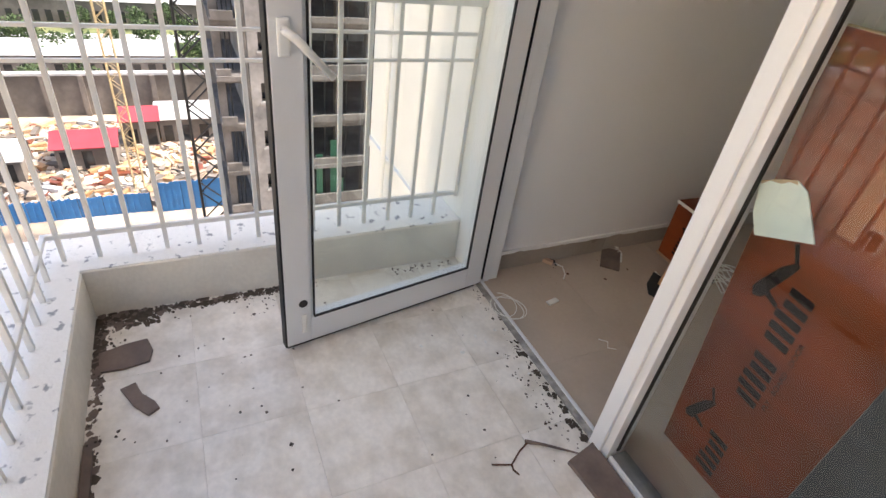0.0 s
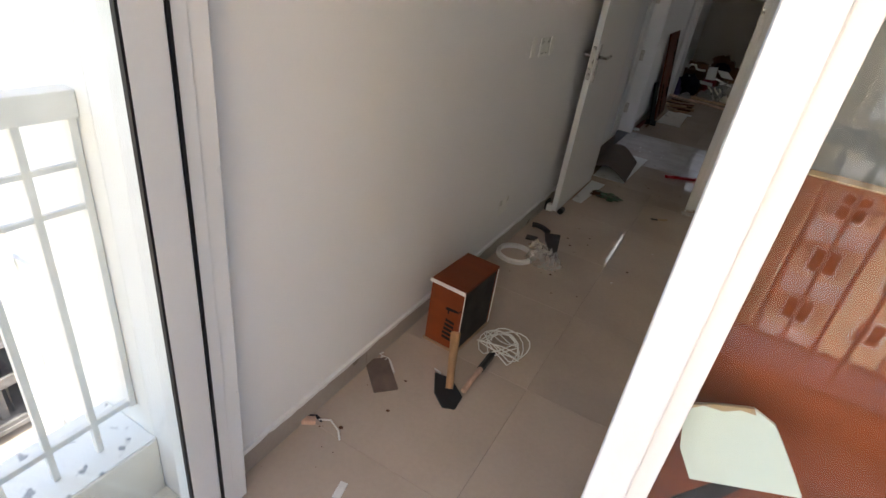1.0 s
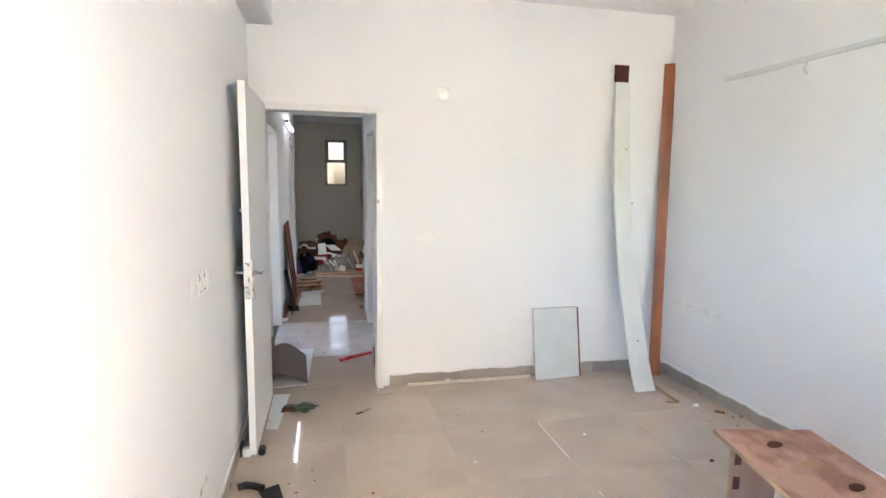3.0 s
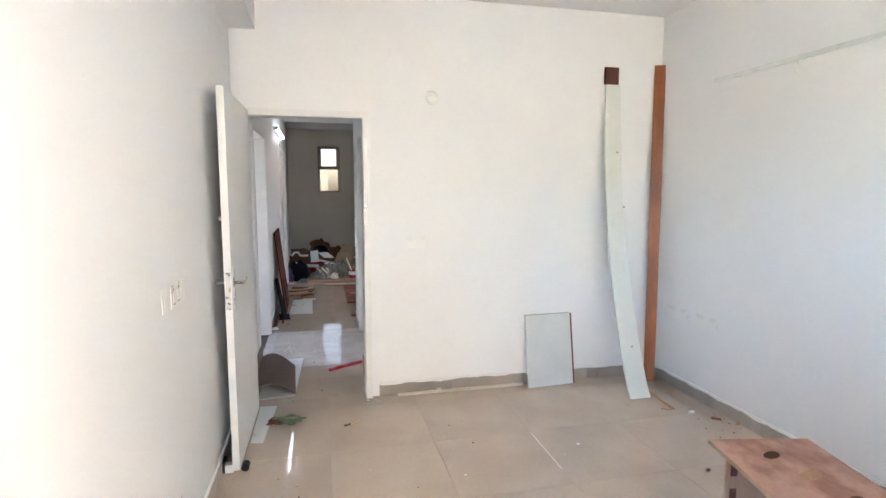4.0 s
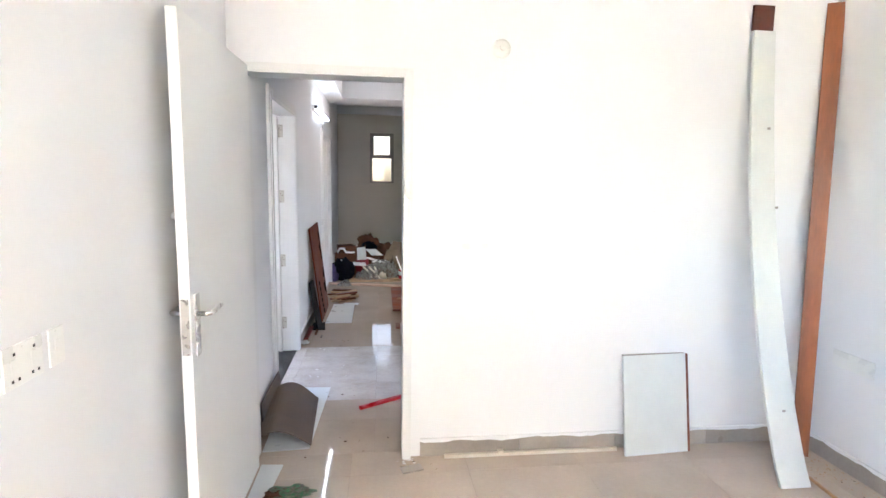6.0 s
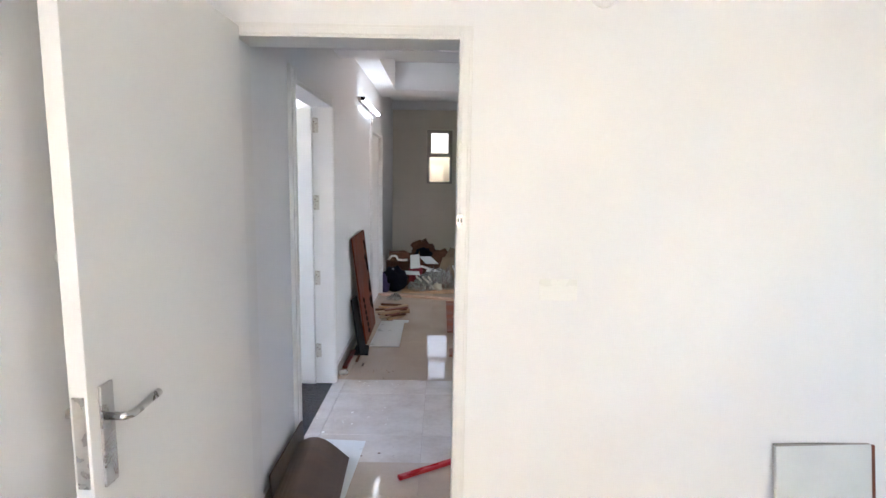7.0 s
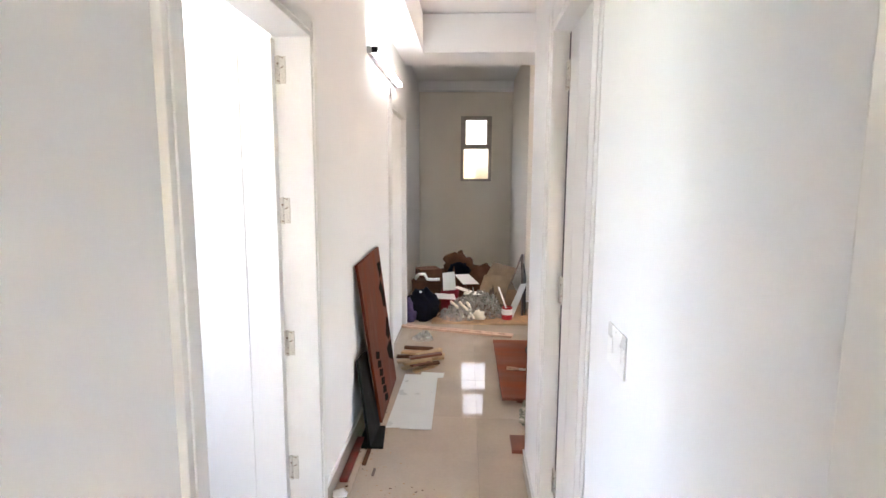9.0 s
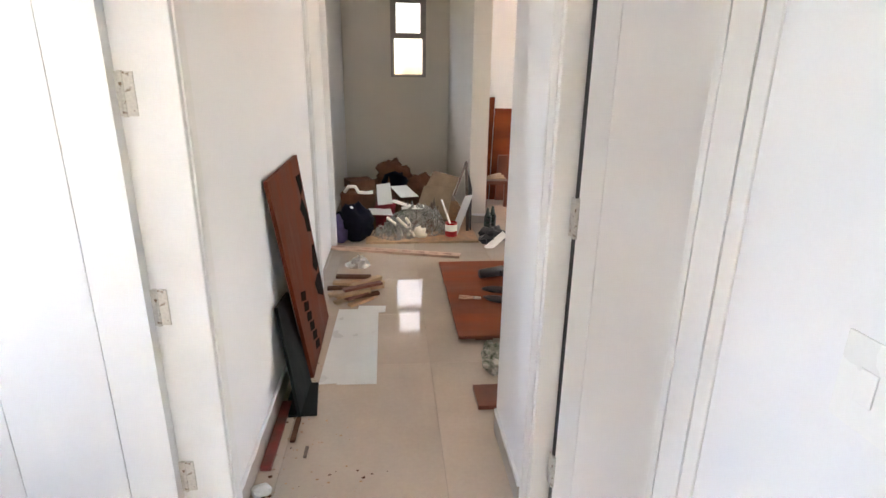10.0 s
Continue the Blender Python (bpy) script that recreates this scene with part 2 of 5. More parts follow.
structure("wall_hall_east", boxes_bm(*wall_pieces("y", 6.98, 12.9, 4.2, 4.35, -0.1, 2.95, [(9.1, 10.9, 0.95, 2.2)])), WHITE, "white painted wall with a wide window opening")
structure("wall_bath", boxes_bm(*wall_pieces("y", 5.0, 7.2, -2.75, -2.6, -0.1, 2.5, [(6.0, 7.0, 0.95, 2.3)]), (-2.6, WX - 0.151, 5.0, 5.12, -0.1, 2.5), (-2.6, WX - 0.151, 7.08, 7.2, -0.1, 2.5)), WHITE, "plain white walls of the small washroom")
structure("ceiling_room", boxes_bm((WX - 0.15, EX + 0.15, FY - 0.035, NY + 0.12, TOP, TOP + 0.17)), CEIL, "white painted ceiling")
structure("beam_room", boxes_bm((WX + 0.002, -0.90, FY + 0.125, NY - 0.002, 2.49, TOP)), CEIL, "white plastered beam along the wall")
structure("ceiling_passage", boxes_bm((WX, CR, NY + 0.122, 6.70, 2.51, 2.65)), CEIL, "low white passage ceiling")
structure("beam_passage", boxes_bm((WX + 0.001, CR + 0.12, 6.701, 6.95, 2.385, 2.75)), CEIL, "white cross beam in the passage")
structure("beam_side", boxes_bm((WX + 0.001, -0.85, 6.951, 9.24, 2.53, 2.85)), CEIL, "white side beam lit by the tube lamp")
structure("beam_cross", boxes_bm((WX + 0.001, 4.2, 9.241, 9.76, 2.53, 2.85)), CEIL, "white cross beam before the end wall")
structure("beam_end", boxes_bm((WX - 0.113, 0.199, 12.38, ENDY - 0.001, 2.72, 2.86)), CEIL, "white beam above the end window")
structure("ceiling_hall", boxes_bm((WX - 0.15, 4.35, 6.951, 12.9, 2.86, 3.0)), CEIL, "white painted hall ceiling")
# unseen block added behind the closed door to stop light leaking round it
structure("light_leak_block", boxes_bm((-1.42, -1.2165, 8.55, 9.66, -0.1, 2.6), (-1.2165, -1.176, 8.683, 9.557, -0.1, 2.0)), WHITE, "unseen block added behind the closed door against leaking light")
# unseen slab added below the same door, against light from underneath
structure("threshold", boxes_bm((-1.42, WX - 0.117, 8.55, 9.75, -0.25, -0.003)), GROUT, "unseen slab added under the closed door against leaking light")
structure("ceiling_bath", boxes_bm((-2.75, WX - 0.151, 5.0, 7.2, 2.5, 2.6)), CEIL, "white washroom ceiling")
structure("floor_bed", boxes_bm((WX - 0.116, 4.2, FY - 0.03, 12.9, -0.25, -0.004)), GROUT, "grouted screed under the floor tiles")
structure("floor_bath", boxes_bm((-2.75, WX - 0.117, 5.0, 7.2, -0.25, -0.02)), pbr("black_granite", (0.012, 0.012, 0.013), 0.3, var=0.5, scale=60, fine=160, col2=(0.035, 0.034, 0.033)), "black speckled granite washroom floor")

structure("washroom_sill", boxes_bm((WX - 0.1165, WX - 0.0015, 5.606, 6.586, -0.24, 0.002)), bpy.data.materials["black_granite"], "black granite sill of the washroom door")

# balcony shell
BX0, BY0 = -1.203, -0.262        # inner faces of the parapet
structure("balcony_slab", boxes_bm((-1.43, EX + 0.15, -0.53, FY - 0.031, -0.25, -0.004)), pbr("pale_balcony_grout", (0.68, 0.64, 0.575), 0.9, var=0.3, scale=9, fine=70), "concrete balcony slab under its tiles")
structure("parapet_side", boxes_bm((-1.43, BX0, -0.53, FY - 0.036, -0.3, 0.19), bevel=0.006), CURB, "low weathered cream parapet under the railing")
structure("parapet_front", boxes_bm((BX0 + 0.001, EX + 0.15, -0.53, BY0, -0.3, 0.189), bevel=0.006), CURB, "low weathered cream parapet under the railing")
structure("parapet_cap", boxes_bm((-1.425, BX0 - 0.006, -0.525, FY - 0.037, 0.1895, 0.194), (BX0 - 0.006, EX + 0.15, -0.525, BY0 - 0.006, 0.1895, 0.194)), CURB_TOP, "white parapet top with dark mould spots")
structure("balcony_ceiling", boxes_bm((-1.43, EX + 0.15, -0.53, FY - 0.036, 2.7, 2.95)), CEIL, "white underside of the balcony above")
structure("balcony_wall_east", boxes_bm((EX, EX + 0.15, -0.525, FY - 0.036, 0.195, 2.7)), FACADE, "cream wall closing the balcony")
structure("facade", boxes_bm((-1.60, WX - 0.151, FY - 0.035, FY + 0.3, -30, 12)), FACADE, "cream painted outer wall of the tower")

# ---- balcony railing ----
rail = thing("balcony_railing", pose(0, 0, 0.194), "white enamelled steel railing of square bars on the parapet", "railing")
RX, RY = -1.28, -0.352
for z0, z1, w in ((0.848, 0.902, 0.025), (0.745, 0.757, 0.006), (0.653, 0.665, 0.006), (0.088, 0.106, 0.008)):
    part("side_rail", boxes_bm((RX - w, RX + w, RY - w, FY - 0.036, z0, z1), bevel=0.003), RAIL, rail)
    part("front_rail", boxes_bm((RX + w, EX, RY - w, RY + w, z0, z1), bevel=0.003), RAIL, rail)
bar = mesh_of("bar", boxes_bm((-0.0075, 0.0075, -0.0075, 0.0075, 0.0, 0.849), bevel=0.0015), RAIL)
for i in range(14):
    ob = new("bar", bar)
    ob.parent, ob.location = rail, (RX, 1.03 - 0.1035 * i, 0)
for i in range(32):
    ob = new("bar", bar)
    ob.parent, ob.location = rail, (RX + 0.1035 * (i + 1), RY, 0)
part("wall_plate", boxes_bm((RX - 0.012, RX + 0.012, FY - 0.052, FY - 0.037, 0.085, 0.87)), RAIL, rail, "rust-streaked wall plate")

# ---- glazed front ----
OUTX0, OUTX1, HEAD = WX + 0.003, EX - 0.003, 2.2
front = thing("window_front", pose(0, FY, 0), "white aluminium balcony front with large fixed panes", "window frame")
tagged(front, kind="structure")
part("jamb", boxes_bm((OUTX0, -1.0, -0.028, 0.03, 0.0, HEAD), (OUTX0, -1.025, 0.031, 0.06, 0.0, HEAD), (-1.018, -1.006, 0.031, 0.075, 0.0, HEAD), bevel=0.003), ALU, front)
part("jamb_groove", boxes_bm((-1.0, -0.996, -0.012, -0.004, 0.02, 2.1)), GASKET, front)
part("head", boxes_bm((-0.999, OUTX1, -0.028, 0.03, 2.12, HEAD), bevel=0.003), ALU, front)
aside = pose(0.075, 0, 0)
part("mullion", boxes_bm((-0.262, -0.215, -0.045, -0.012, 0.0, 2.12), (-0.215, -0.19, -0.034, 0.03, 0.0, 2.12), (-0.228, -0.2151, -0.0119, 0.03, 0.0, 2.12), (-0.262, -0.2285, -0.0119, 0.102, 0.0, 2.12), bevel=0.003), ALU, front, m=aside)
part("gasket", boxes_bm((-0.1898, -0.1860, -0.004, 0.008, 0.03, 2.12)), GASKET, front, m=aside)
part("sill", boxes_bm((-0.108, OUTX1, -0.028, 0.03, 0.0, 0.026), bevel=0.003), pbr("grey_dusty_sill", (0.26, 0.25, 0.24), 0.7, var=0.35, scale=14, fine=80, bump=0.1), front)
part("sill_lip", boxes_bm((-0.108, OUTX1, -0.033, -0.0285, 0.0, 0.030)), ALU, front)
part("mullion", boxes_bm((0.99, 1.06, -0.032, 0.03, 0.0265, 2.12), bevel=0.003), ALU, front)
part("jamb", boxes_bm((OUTX1 - 0.06, OUTX1, -0.028, 0.03, 0.0265, 2.12), bevel=0.003), ALU, front)
for a, b in ((-0.150, 0.991), (1.059, OUTX1 - 0.059)):
    pane = part("pane", boxes_bm((a, b, 0.0, 0.006, 0.025, 2.121)), GLASS, front)
    pane.visible_shadow = False
structure("threshold", boxes_bm((-1.0, -0.188, FY - 0.034, FY - 0.012, -0.004, 0.004)), TRACK, "dirty sill channel of the balcony door")
structure("threshold_edge", boxes_bm((-1.0, -0.188, FY - 0.0115, FY + 0.0, -0.004, 0.010), bevel=0.002), ALU, "white metal threshold strip")

# ---- open balcony door ----
# hinged at the west jamb, folded out over the balcony
LEAF_W, LEAF_H = 0.829, 2.06
hx, hy = -0.998, 1.138
fx, fy = -0.860, 0.314
leaf = thing("balcony_door", pose(hx, hy, 0.02, 0, 0, math.degrees(math.atan2(fy - hy, fx - hx))), "open white aluminium glass door folded out onto the balcony", "door")
sh = 0.085
part("stile", boxes_bm((0.0, 0.08, -0.022, 0.022, 0, LEAF_H), bevel=0.003), ALU, leaf)
lock_stile = part("stile", boxes_bm((LEAF_W - sh, LEAF_W, -0.022, 0.022, 0, LEAF_H), (LEAF_W - sh - 0.012, LEAF_W - sh, -0.012, 0.012, sh, LEAF_H - sh), bevel=0.003), ALU, leaf)
part("bottom_rail", boxes_bm((0.0805, LEAF_W - sh - 0.0005, -0.022, 0.022, 0, 0.10), bevel=0.003), ALU, leaf)
part("top_rail", boxes_bm((0.0805, LEAF_W - sh - 0.0005, -0.022, 0.022, LEAF_H - 0.075, LEAF_H), bevel=0.003), ALU, leaf)
part("gasket", boxes_bm((0.0802, 0.086, 0.0145, 0.0225, 0.10, LEAF_H - 0.075), (LEAF_W - sh - 0.018, LEAF_W - sh - 0.012, 0.004, 0.014, 0.10, LEAF_H - 0.075), (0.08, LEAF_W - sh - 0.012, 0.0145, 0.0225, 0.1002, 0.106)), GASKET, leaf, "black rubber gasket")
part("edge_seal", boxes_bm((LEAF_W, LEAF_W + 0.006, -0.012, 0.020, -0.004, LEAF_H), (0.03, LEAF_W, 0.006, 0.02, -0.008, -0.0004)), GASKET, leaf, "black rubber edge seal")
pane = part("pane", boxes_bm((0.08, LEAF_W - sh, 0.008, 0.014, 0.10, LEAF_H - 0.075)), GLASS, leaf)
pane.visible_shadow = False
part("lever_plate", boxes_bm((LEAF_W - 0.050, LEAF_W - 0.018, 0.0222, 0.034, 0.972, 1.062), bevel=0.006), PLASTIC, lock_stile, "white handle plate")
part("lever", tube_bm([(LEAF_W - 0.034, 0.034, 1.035), (LEAF_W - 0.034, 0.060, 1.035), (LEAF_W - 0.048, 0.064, 1.026), (LEAF_W - 0.145, 0.062, 0.925)], 0.0105, 10, taper=(1, 1, 1.05, 0.9)), PLASTIC, lock_stile, "white lever handle", smooth=True)
part("flush_bolt", boxes_bm((LEAF_W - 0.068, LEAF_W - 0.050, 0.0222, 0.030, 0.050, 0.130), bevel=0.004), PLASTIC, lock_stile)
part("bolt_hole", tube_bm([(LEAF_W - 0.059, 0.0215, 0.176), (LEAF_W - 0.059, 0.0245, 0.176)], 0.015, 14), GASKET, lock_stile, "black plug")


# ---- outside: site, towers and far green ----
GROUND_Z = -29.0
SAND = pbr("sandy_site_soil", (0.53, 0.44, 0.345), 0.95, var=0.4, scale=0.12, fine=1.2, bump=0.3, col2=(0.22, 0.17, 0.13))
GRASS = pbr("dry_grass", (0.16, 0.17, 0.07), 0.95, var=0.4, scale=0.08, fine=0.7, col2=(0.09, 0.12, 0.04))
BLUE = pbr("blue_sheet_metal", (0.025, 0.17, 0.42), 0.5, var=0.2, scale=0.8, fine=4)
RED = pbr("red_sheet_roof", (0.36, 0.035, 0.05), 0.55, var=0.25, scale=0.7, fine=4)
PALE = pbr("pale_sheet_metal", (0.56, 0.55, 0.54), 0.6, var=0.3, scale=0.5, fine=4)
WALLGREY = pbr("old_boundary_wall", (0.20, 0.17, 0.145), 0.9, var=0.45, scale=0.3, fine=2)
IRON = pbr("black_iron", (0.02, 0.02, 0.02), 0.6, var=0.2)
YELLOW = pbr("yellow_crane_paint", (0.46, 0.35, 0.19), 0.5, var=0.2)
LEAFM = pbr("far_foliage", (0.07, 0.115, 0.035), 0.8, var=0.5, scale=0.9, fine=5, bump=0.3)
solid("ground", boxes_bm((-2000, 2000, -2000, 2000, GROUND_Z - 1, GROUND_Z)), SAND, "sandy building site and open ground far below", "ground", kind="structure")
structure("ground_green", boxes_bm((-600, -92, -300, 300, GROUND_Z, GROUND_Z + 0.05)), GRASS, "dry green open land beyond the site")
structure("road", boxes_bm((-95, -89, -300, 300, GROUND_Z, GROUND_Z + 0.12), (-117, -112, -300, 300, GROUND_Z, GROUND_Z + 0.12)), PALE, "pale concrete road beyond the site wall")


def fence(y0, y1, x, h):
    f = thing("site_fence", pose(x, 0, GROUND_Z), "blue corrugated sheet fence round the building site", "fence")
    n = int((y1 - y0) / 2.0)
    for i in range(n):
        a = y0 + i * 2.0
        for k in range(8):
            part("panel", boxes_bm((0.05 * (k % 2), 0.05 + 0.05 * (k % 2), a + 0.245 * k, a + 0.245 * (k + 1), 0, h + random.uniform(-0.1, 0.1))), BLUE, f)
    for i in range(n + 1):
        part("post", boxes_bm((-0.12, -0.02, y0 + i * 2 - 0.05, y0 + i * 2 + 0.05, 0, h)), IRON, f)


fence(-22.6, -3.9, -51.6, 2.1)
fence(-3.7, 2.4, -51.2, 3.2)
wall = thing("boundary_wall", pose(-78, 0, GROUND_Z), "tall grey brown boundary wall behind the site", "wall")
part("wall", boxes_bm((-0.3, 0.3, -40, 30, 0, 5.2)), WALLGREY, wall)
part("coping", boxes_bm((-0.5, 0.5, -40, 30, 5.2, 5.5)), PALE, wall, "pale coping")
for i in range(18):
    part("pier", boxes_bm((0.3, 0.7, -40 + i * 4, -39.4 + i * 4, 0, 5.2)), WALLGREY, wall)


def shed(x, y, w, d, h, roof, label):
    s = thing("site_shed", pose(x, y, GROUND_Z), label, "shed", "sheds on the site")
    part("wall", boxes_bm((-d / 2, d / 2, -w / 2, w / 2, 0, h)), WALLGREY, s)
    bm = bmesh.new()
    p = [(-d / 2 - 0.4, h), (0, h + 1.0), (d / 2 + 0.4, h), (d / 2 + 0.4, h + 0.1), (0, h + 1.12), (-d / 2 - 0.4, h + 0.1)]
    a = [bm.verts.new((u, -w / 2 - 0.4, v)) for u, v in p]
    b = [bm.verts.new((u, w / 2 + 0.4, v)) for u, v in p]
    bm.faces.new(a), bm.faces.new(b[::-1])
    for i in range(6):
        bm.faces.new((a[i], b[i], b[(i + 1) % 6], a[(i + 1) % 6]))
    bmesh.ops.recalc_face_normals(bm, faces=bm.faces[:])
    part("roof", bm, roof, s)
    for k in range(max(2, int(w / 2))):
        part("opening", boxes_bm((d / 2, d / 2 + 0.05, -w / 2 + 0.4 + k * 2, -w / 2 + 1.4 + k * 2, 0.2, min(h - 0.3, 2.2))), DARKGLASS, s)


shed(-64, -10.6, 5.6, 4.5, 2.6, RED, "low site shed with a red sheet roof")
shed(-69, -5.4, 3.6, 4, 3.2, RED, "low site shed with a red sheet roof")
shed(-70.5, -0.2, 6.4, 5.5, 3.0, PALE, "white roofed site store")
shed(-62, -19, 6, 5, 2.6, PALE, "white roofed site store")
shed(-96, -16, 30, 8, 3.5, PALE, "long low pale building beyond the wall")
shed(-130, 0, 60, 10, 4, PALE, "long low pale building beyond the wall")


def heap(name, count, seed, big, mats, label):
    """Scattered boards, blocks and scrap lying on the site."""
    g = random.Random(seed)
    bm = bmesh.new()
    pick = []
    for i in range(count):
        x, y = g.uniform(-75, -53), g.uniform(-23, 4)
        a, b, h, c = big * g.uniform(0.3, 1.8), big * g.uniform(0.15, 0.6), big * g.uniform(0.1, 0.8), g.uniform(0, 3.1)
        v = [bm.verts.new((x + u * math.cos(c) - w * math.sin(c), y + u * math.sin(c) + w * math.cos(c), GROUND_Z + z)) for u in (-a, a) for w in (-b, b) for z in (0, h)]
        for f in ((0, 1, 3, 2), (4, 6, 7, 5), (0, 4, 5, 1), (2, 3, 7, 6), (0, 2, 6, 4), (1, 5, 7, 3)):
            bm.faces.new([v[k] for k in f])
        pick.append(g.randrange(len(mats)))
    ob = solid(name, bm, mats[0], label, "rubble", kind="stuff")
    for m in mats[1:]:
        ob.data.materials.append(m)
    for p in ob.data.polygons:
        p.material_index = pick[p.index // 6]
    return ob


rng = random.Random(5)
heap("site_materials", 620, 5, 0.7, (PLYEDGE, SAND, PALE, SAND, WALLGREY, TIMBER, SAND, SAND, PLYDK, WALLGREY, TIMBER, SAND), "heaps of timber, bricks and scrap on the site")
heap("site_scrap", 1500, 9, 0.32, (PALE, IRON, TIMBER, SAND, WALLGREY, CONCRETE, PLYDK, SAND), "small scrap, bricks and bars on the site")


def clump_bm(r, seed, leaves=620):
    """A crown of small tilted leaf clumps with gaps."""
    g = random.Random(seed)
    bm = bmesh.new()
    for i in range(leaves):
        u = Vector((g.gauss(0, 1), g.gauss(0, 1), g.gauss(0, 0.8))).normalized() * r * g.uniform(0.45, 1.05)
        u.x *= 1 + 0.3 * math.sin(3 * u.y)
        s = r * g.uniform(0.05, 0.12)
        n = Vector((g.gauss(0, 1), g.gauss(0, 1), g.gauss(0, 1))).normalized()
        a = n.orthogonal().normalized()
        b = n.cross(a)
        bm.faces.new([bm.verts.new(u + s * (ca * a + cb * b)) for ca, cb in ((-1, -0.4), (0.1, -0.9), (1, 0.1), (0.2, 0.9), (-0.7, 0.6))])
    return bm


def tree(x, y, h, seed):
    t = thing("tree", pose(x, y, GROUND_Z), "small leafy green tree beyond the site wall", "tree", "trees beyond the wall")
    part("trunk", tube_bm([(0, 0, 0), (0.1, 0, h * 0.3), (0, 0.1, h * 0.6)], 0.16, 7, taper=(1.3, 0.9, 0.4)), WALLGREY, t)
    part("crown", clump_bm(h * 0.42, seed), LEAFM, t, m=pose(0, 0, h * 0.62))
    return t


trees = [tree(-84, -18 - 6 * s, 4.6, s) for s in range(3)]
for i in range(48):
    x = rng.choice((-83, -86, -98, -108, -122)) + rng.uniform(-2, 2)
    copy_thing(trees[i % 3], pose(x, -44 + i * 1.4 + rng.uniform(-1, 1), GROUND_Z, 0, 0, rng.uniform(0, 360)) @ Matrix.Scale(rng.uniform(0.7, 1.2), 4))


def lattice(name, label, x, y, w, h, r, mat):
    m = thing(name, pose(x, y, GROUND_Z), label, "mast")
    for sx in (-1, 1):
        for sy in (-1, 1):
            part("leg", tube_bm([(sx * w / 2, sy * w / 2, 0), (sx * w / 2, sy * w / 2, h)], r, 6), mat, m)
    bm = bmesh.new()
    k = int(h / w)
    for i in range(k):
        z0, z1 = i * w, (i + 1) * w
        s = 1 if i % 2 else -1
        for a, b in (((-s, -1), (s, -1)), ((-s, 1), (s, 1)), ((-1, -s), (-1, s)), ((1, -s), (1, s))):
            tube_bm([(a[0] * w / 2, a[1] * w / 2, z0), (b[0] * w / 2, b[1] * w / 2, z1)], r * 0.6, 4, bm=bm)
    part("bracing", bm, mat, m)
    return m


lattice("hoist_mast", "black iron lattice hoist mast beside the raw tower", -45, 1.0, 1.9, 52, 0.12, IRON)
lattice("crane_mast", "yellow lattice crane mast on the site", -56, -5.7, 0.9, 20, 0.055, YELLOW)

# darker copy of the concrete: shade of the open floors put into its colour
CONCDK = pbr("shaded_concrete", (0.17, 0.155, 0.145), 0.9, var=0.5, scale=0.6, fine=4, bump=0.2)
# raw concrete tower: a walled bay with window holes, and open floors
tower = thing("raw_concrete_tower", pose(-33, 3.75, 0), "unfinished grey concrete tower with open floors", "building")
ST = 3.1
lev = [-8.1 + ST * k for k in range(-7, 9)]
part("wall", boxes_bm((-0.3, 0, 0.0, 0.6, GROUND_Z, 22), (-0.3, 0, 1.75, 3.3, GROUND_Z, 22), *[(-0.3, 0, 0.6, 1.75, GROUND_Z if i == 0 else lev[i - 1] + 1.2, z) for i, z in enumerate(lev)]), CONCRETE, tower)
tg = random.Random(19)
for i, z in enumerate(lev):
    part("window_recess", boxes_bm((-1.2, -0.9, 0.5, 1.85, z - 0.1, z + 1.3)), DARKGLASS, tower)
    part("window_sill", boxes_bm((0.0, 0.12, 0.5, 1.85, z - 0.16, z - 0.02)), CONCRETE, tower)
    for y0, y1 in ((3.3, 12.6), (-1.9, -0.31)):
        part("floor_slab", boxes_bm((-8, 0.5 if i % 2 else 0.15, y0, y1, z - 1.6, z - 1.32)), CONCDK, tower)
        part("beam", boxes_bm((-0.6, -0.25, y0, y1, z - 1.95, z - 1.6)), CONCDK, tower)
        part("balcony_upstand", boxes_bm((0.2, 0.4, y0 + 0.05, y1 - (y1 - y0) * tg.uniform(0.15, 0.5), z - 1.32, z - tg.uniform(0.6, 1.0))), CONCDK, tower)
        part("prop", boxes_bm(*[(-0.9, -0.82, y0 + (y1 - y0) * (0.15 + 0.16 * k), y0 + 0.08 + (y1 - y0) * (0.15 + 0.16 * k), z - 1.32, z + 1.1) for k in range(3 + i % 3)]), IRON, tower)
for y in (-1.85, 3.4, 5.4, 7.4, 9.6, 11.8):
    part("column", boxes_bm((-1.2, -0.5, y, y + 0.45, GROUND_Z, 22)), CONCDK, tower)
part("core_wall", boxes_bm((-8, -7.6, -1.9, 12.6, GROUND_Z, 22), (-7.6, -0.31, -0.3, 0.0, GROUND_Z, 22)), CONCRETE, tower)
part("safety_net", boxes_bm(*[(0.05, 0.06, 3.4 + 0.5 * k, 3.85 + 0.5 * k, -22 + (k * 37 % 5), -19 + (k * 53 % 7)) for k in range(5)]), pbr("green_net", (0.02, 0.09, 0.05), 0.8), tower, "torn green safety net")

wing = thing("white_tower_wing", pose(-9, 3.36, 0), "white painted wing of the apartment tower", "building")
part("wall", boxes_bm((0, 5.6, 0, 0.4, GROUND_Z, 14)), FACADE, wing)
part("sill_band", boxes_bm(*[(0, 5.6, -0.06, 0, z, z + 0.18) for z in (-12.4, -9.3, -6.2, -3.1, 0.0)]), FACADE, wing)
part("drain_pipe", tube_bm([(1.1, -0.12, GROUND_Z), (1.1, -0.12, 14)], 0.05, 8), FACADE, wing)

# plain block out of view above the flat, added to block the sun
body = thing("apartment_tower", pose(0, 0, 0), "unseen block for the upper storeys, added to keep the sun off", "building")
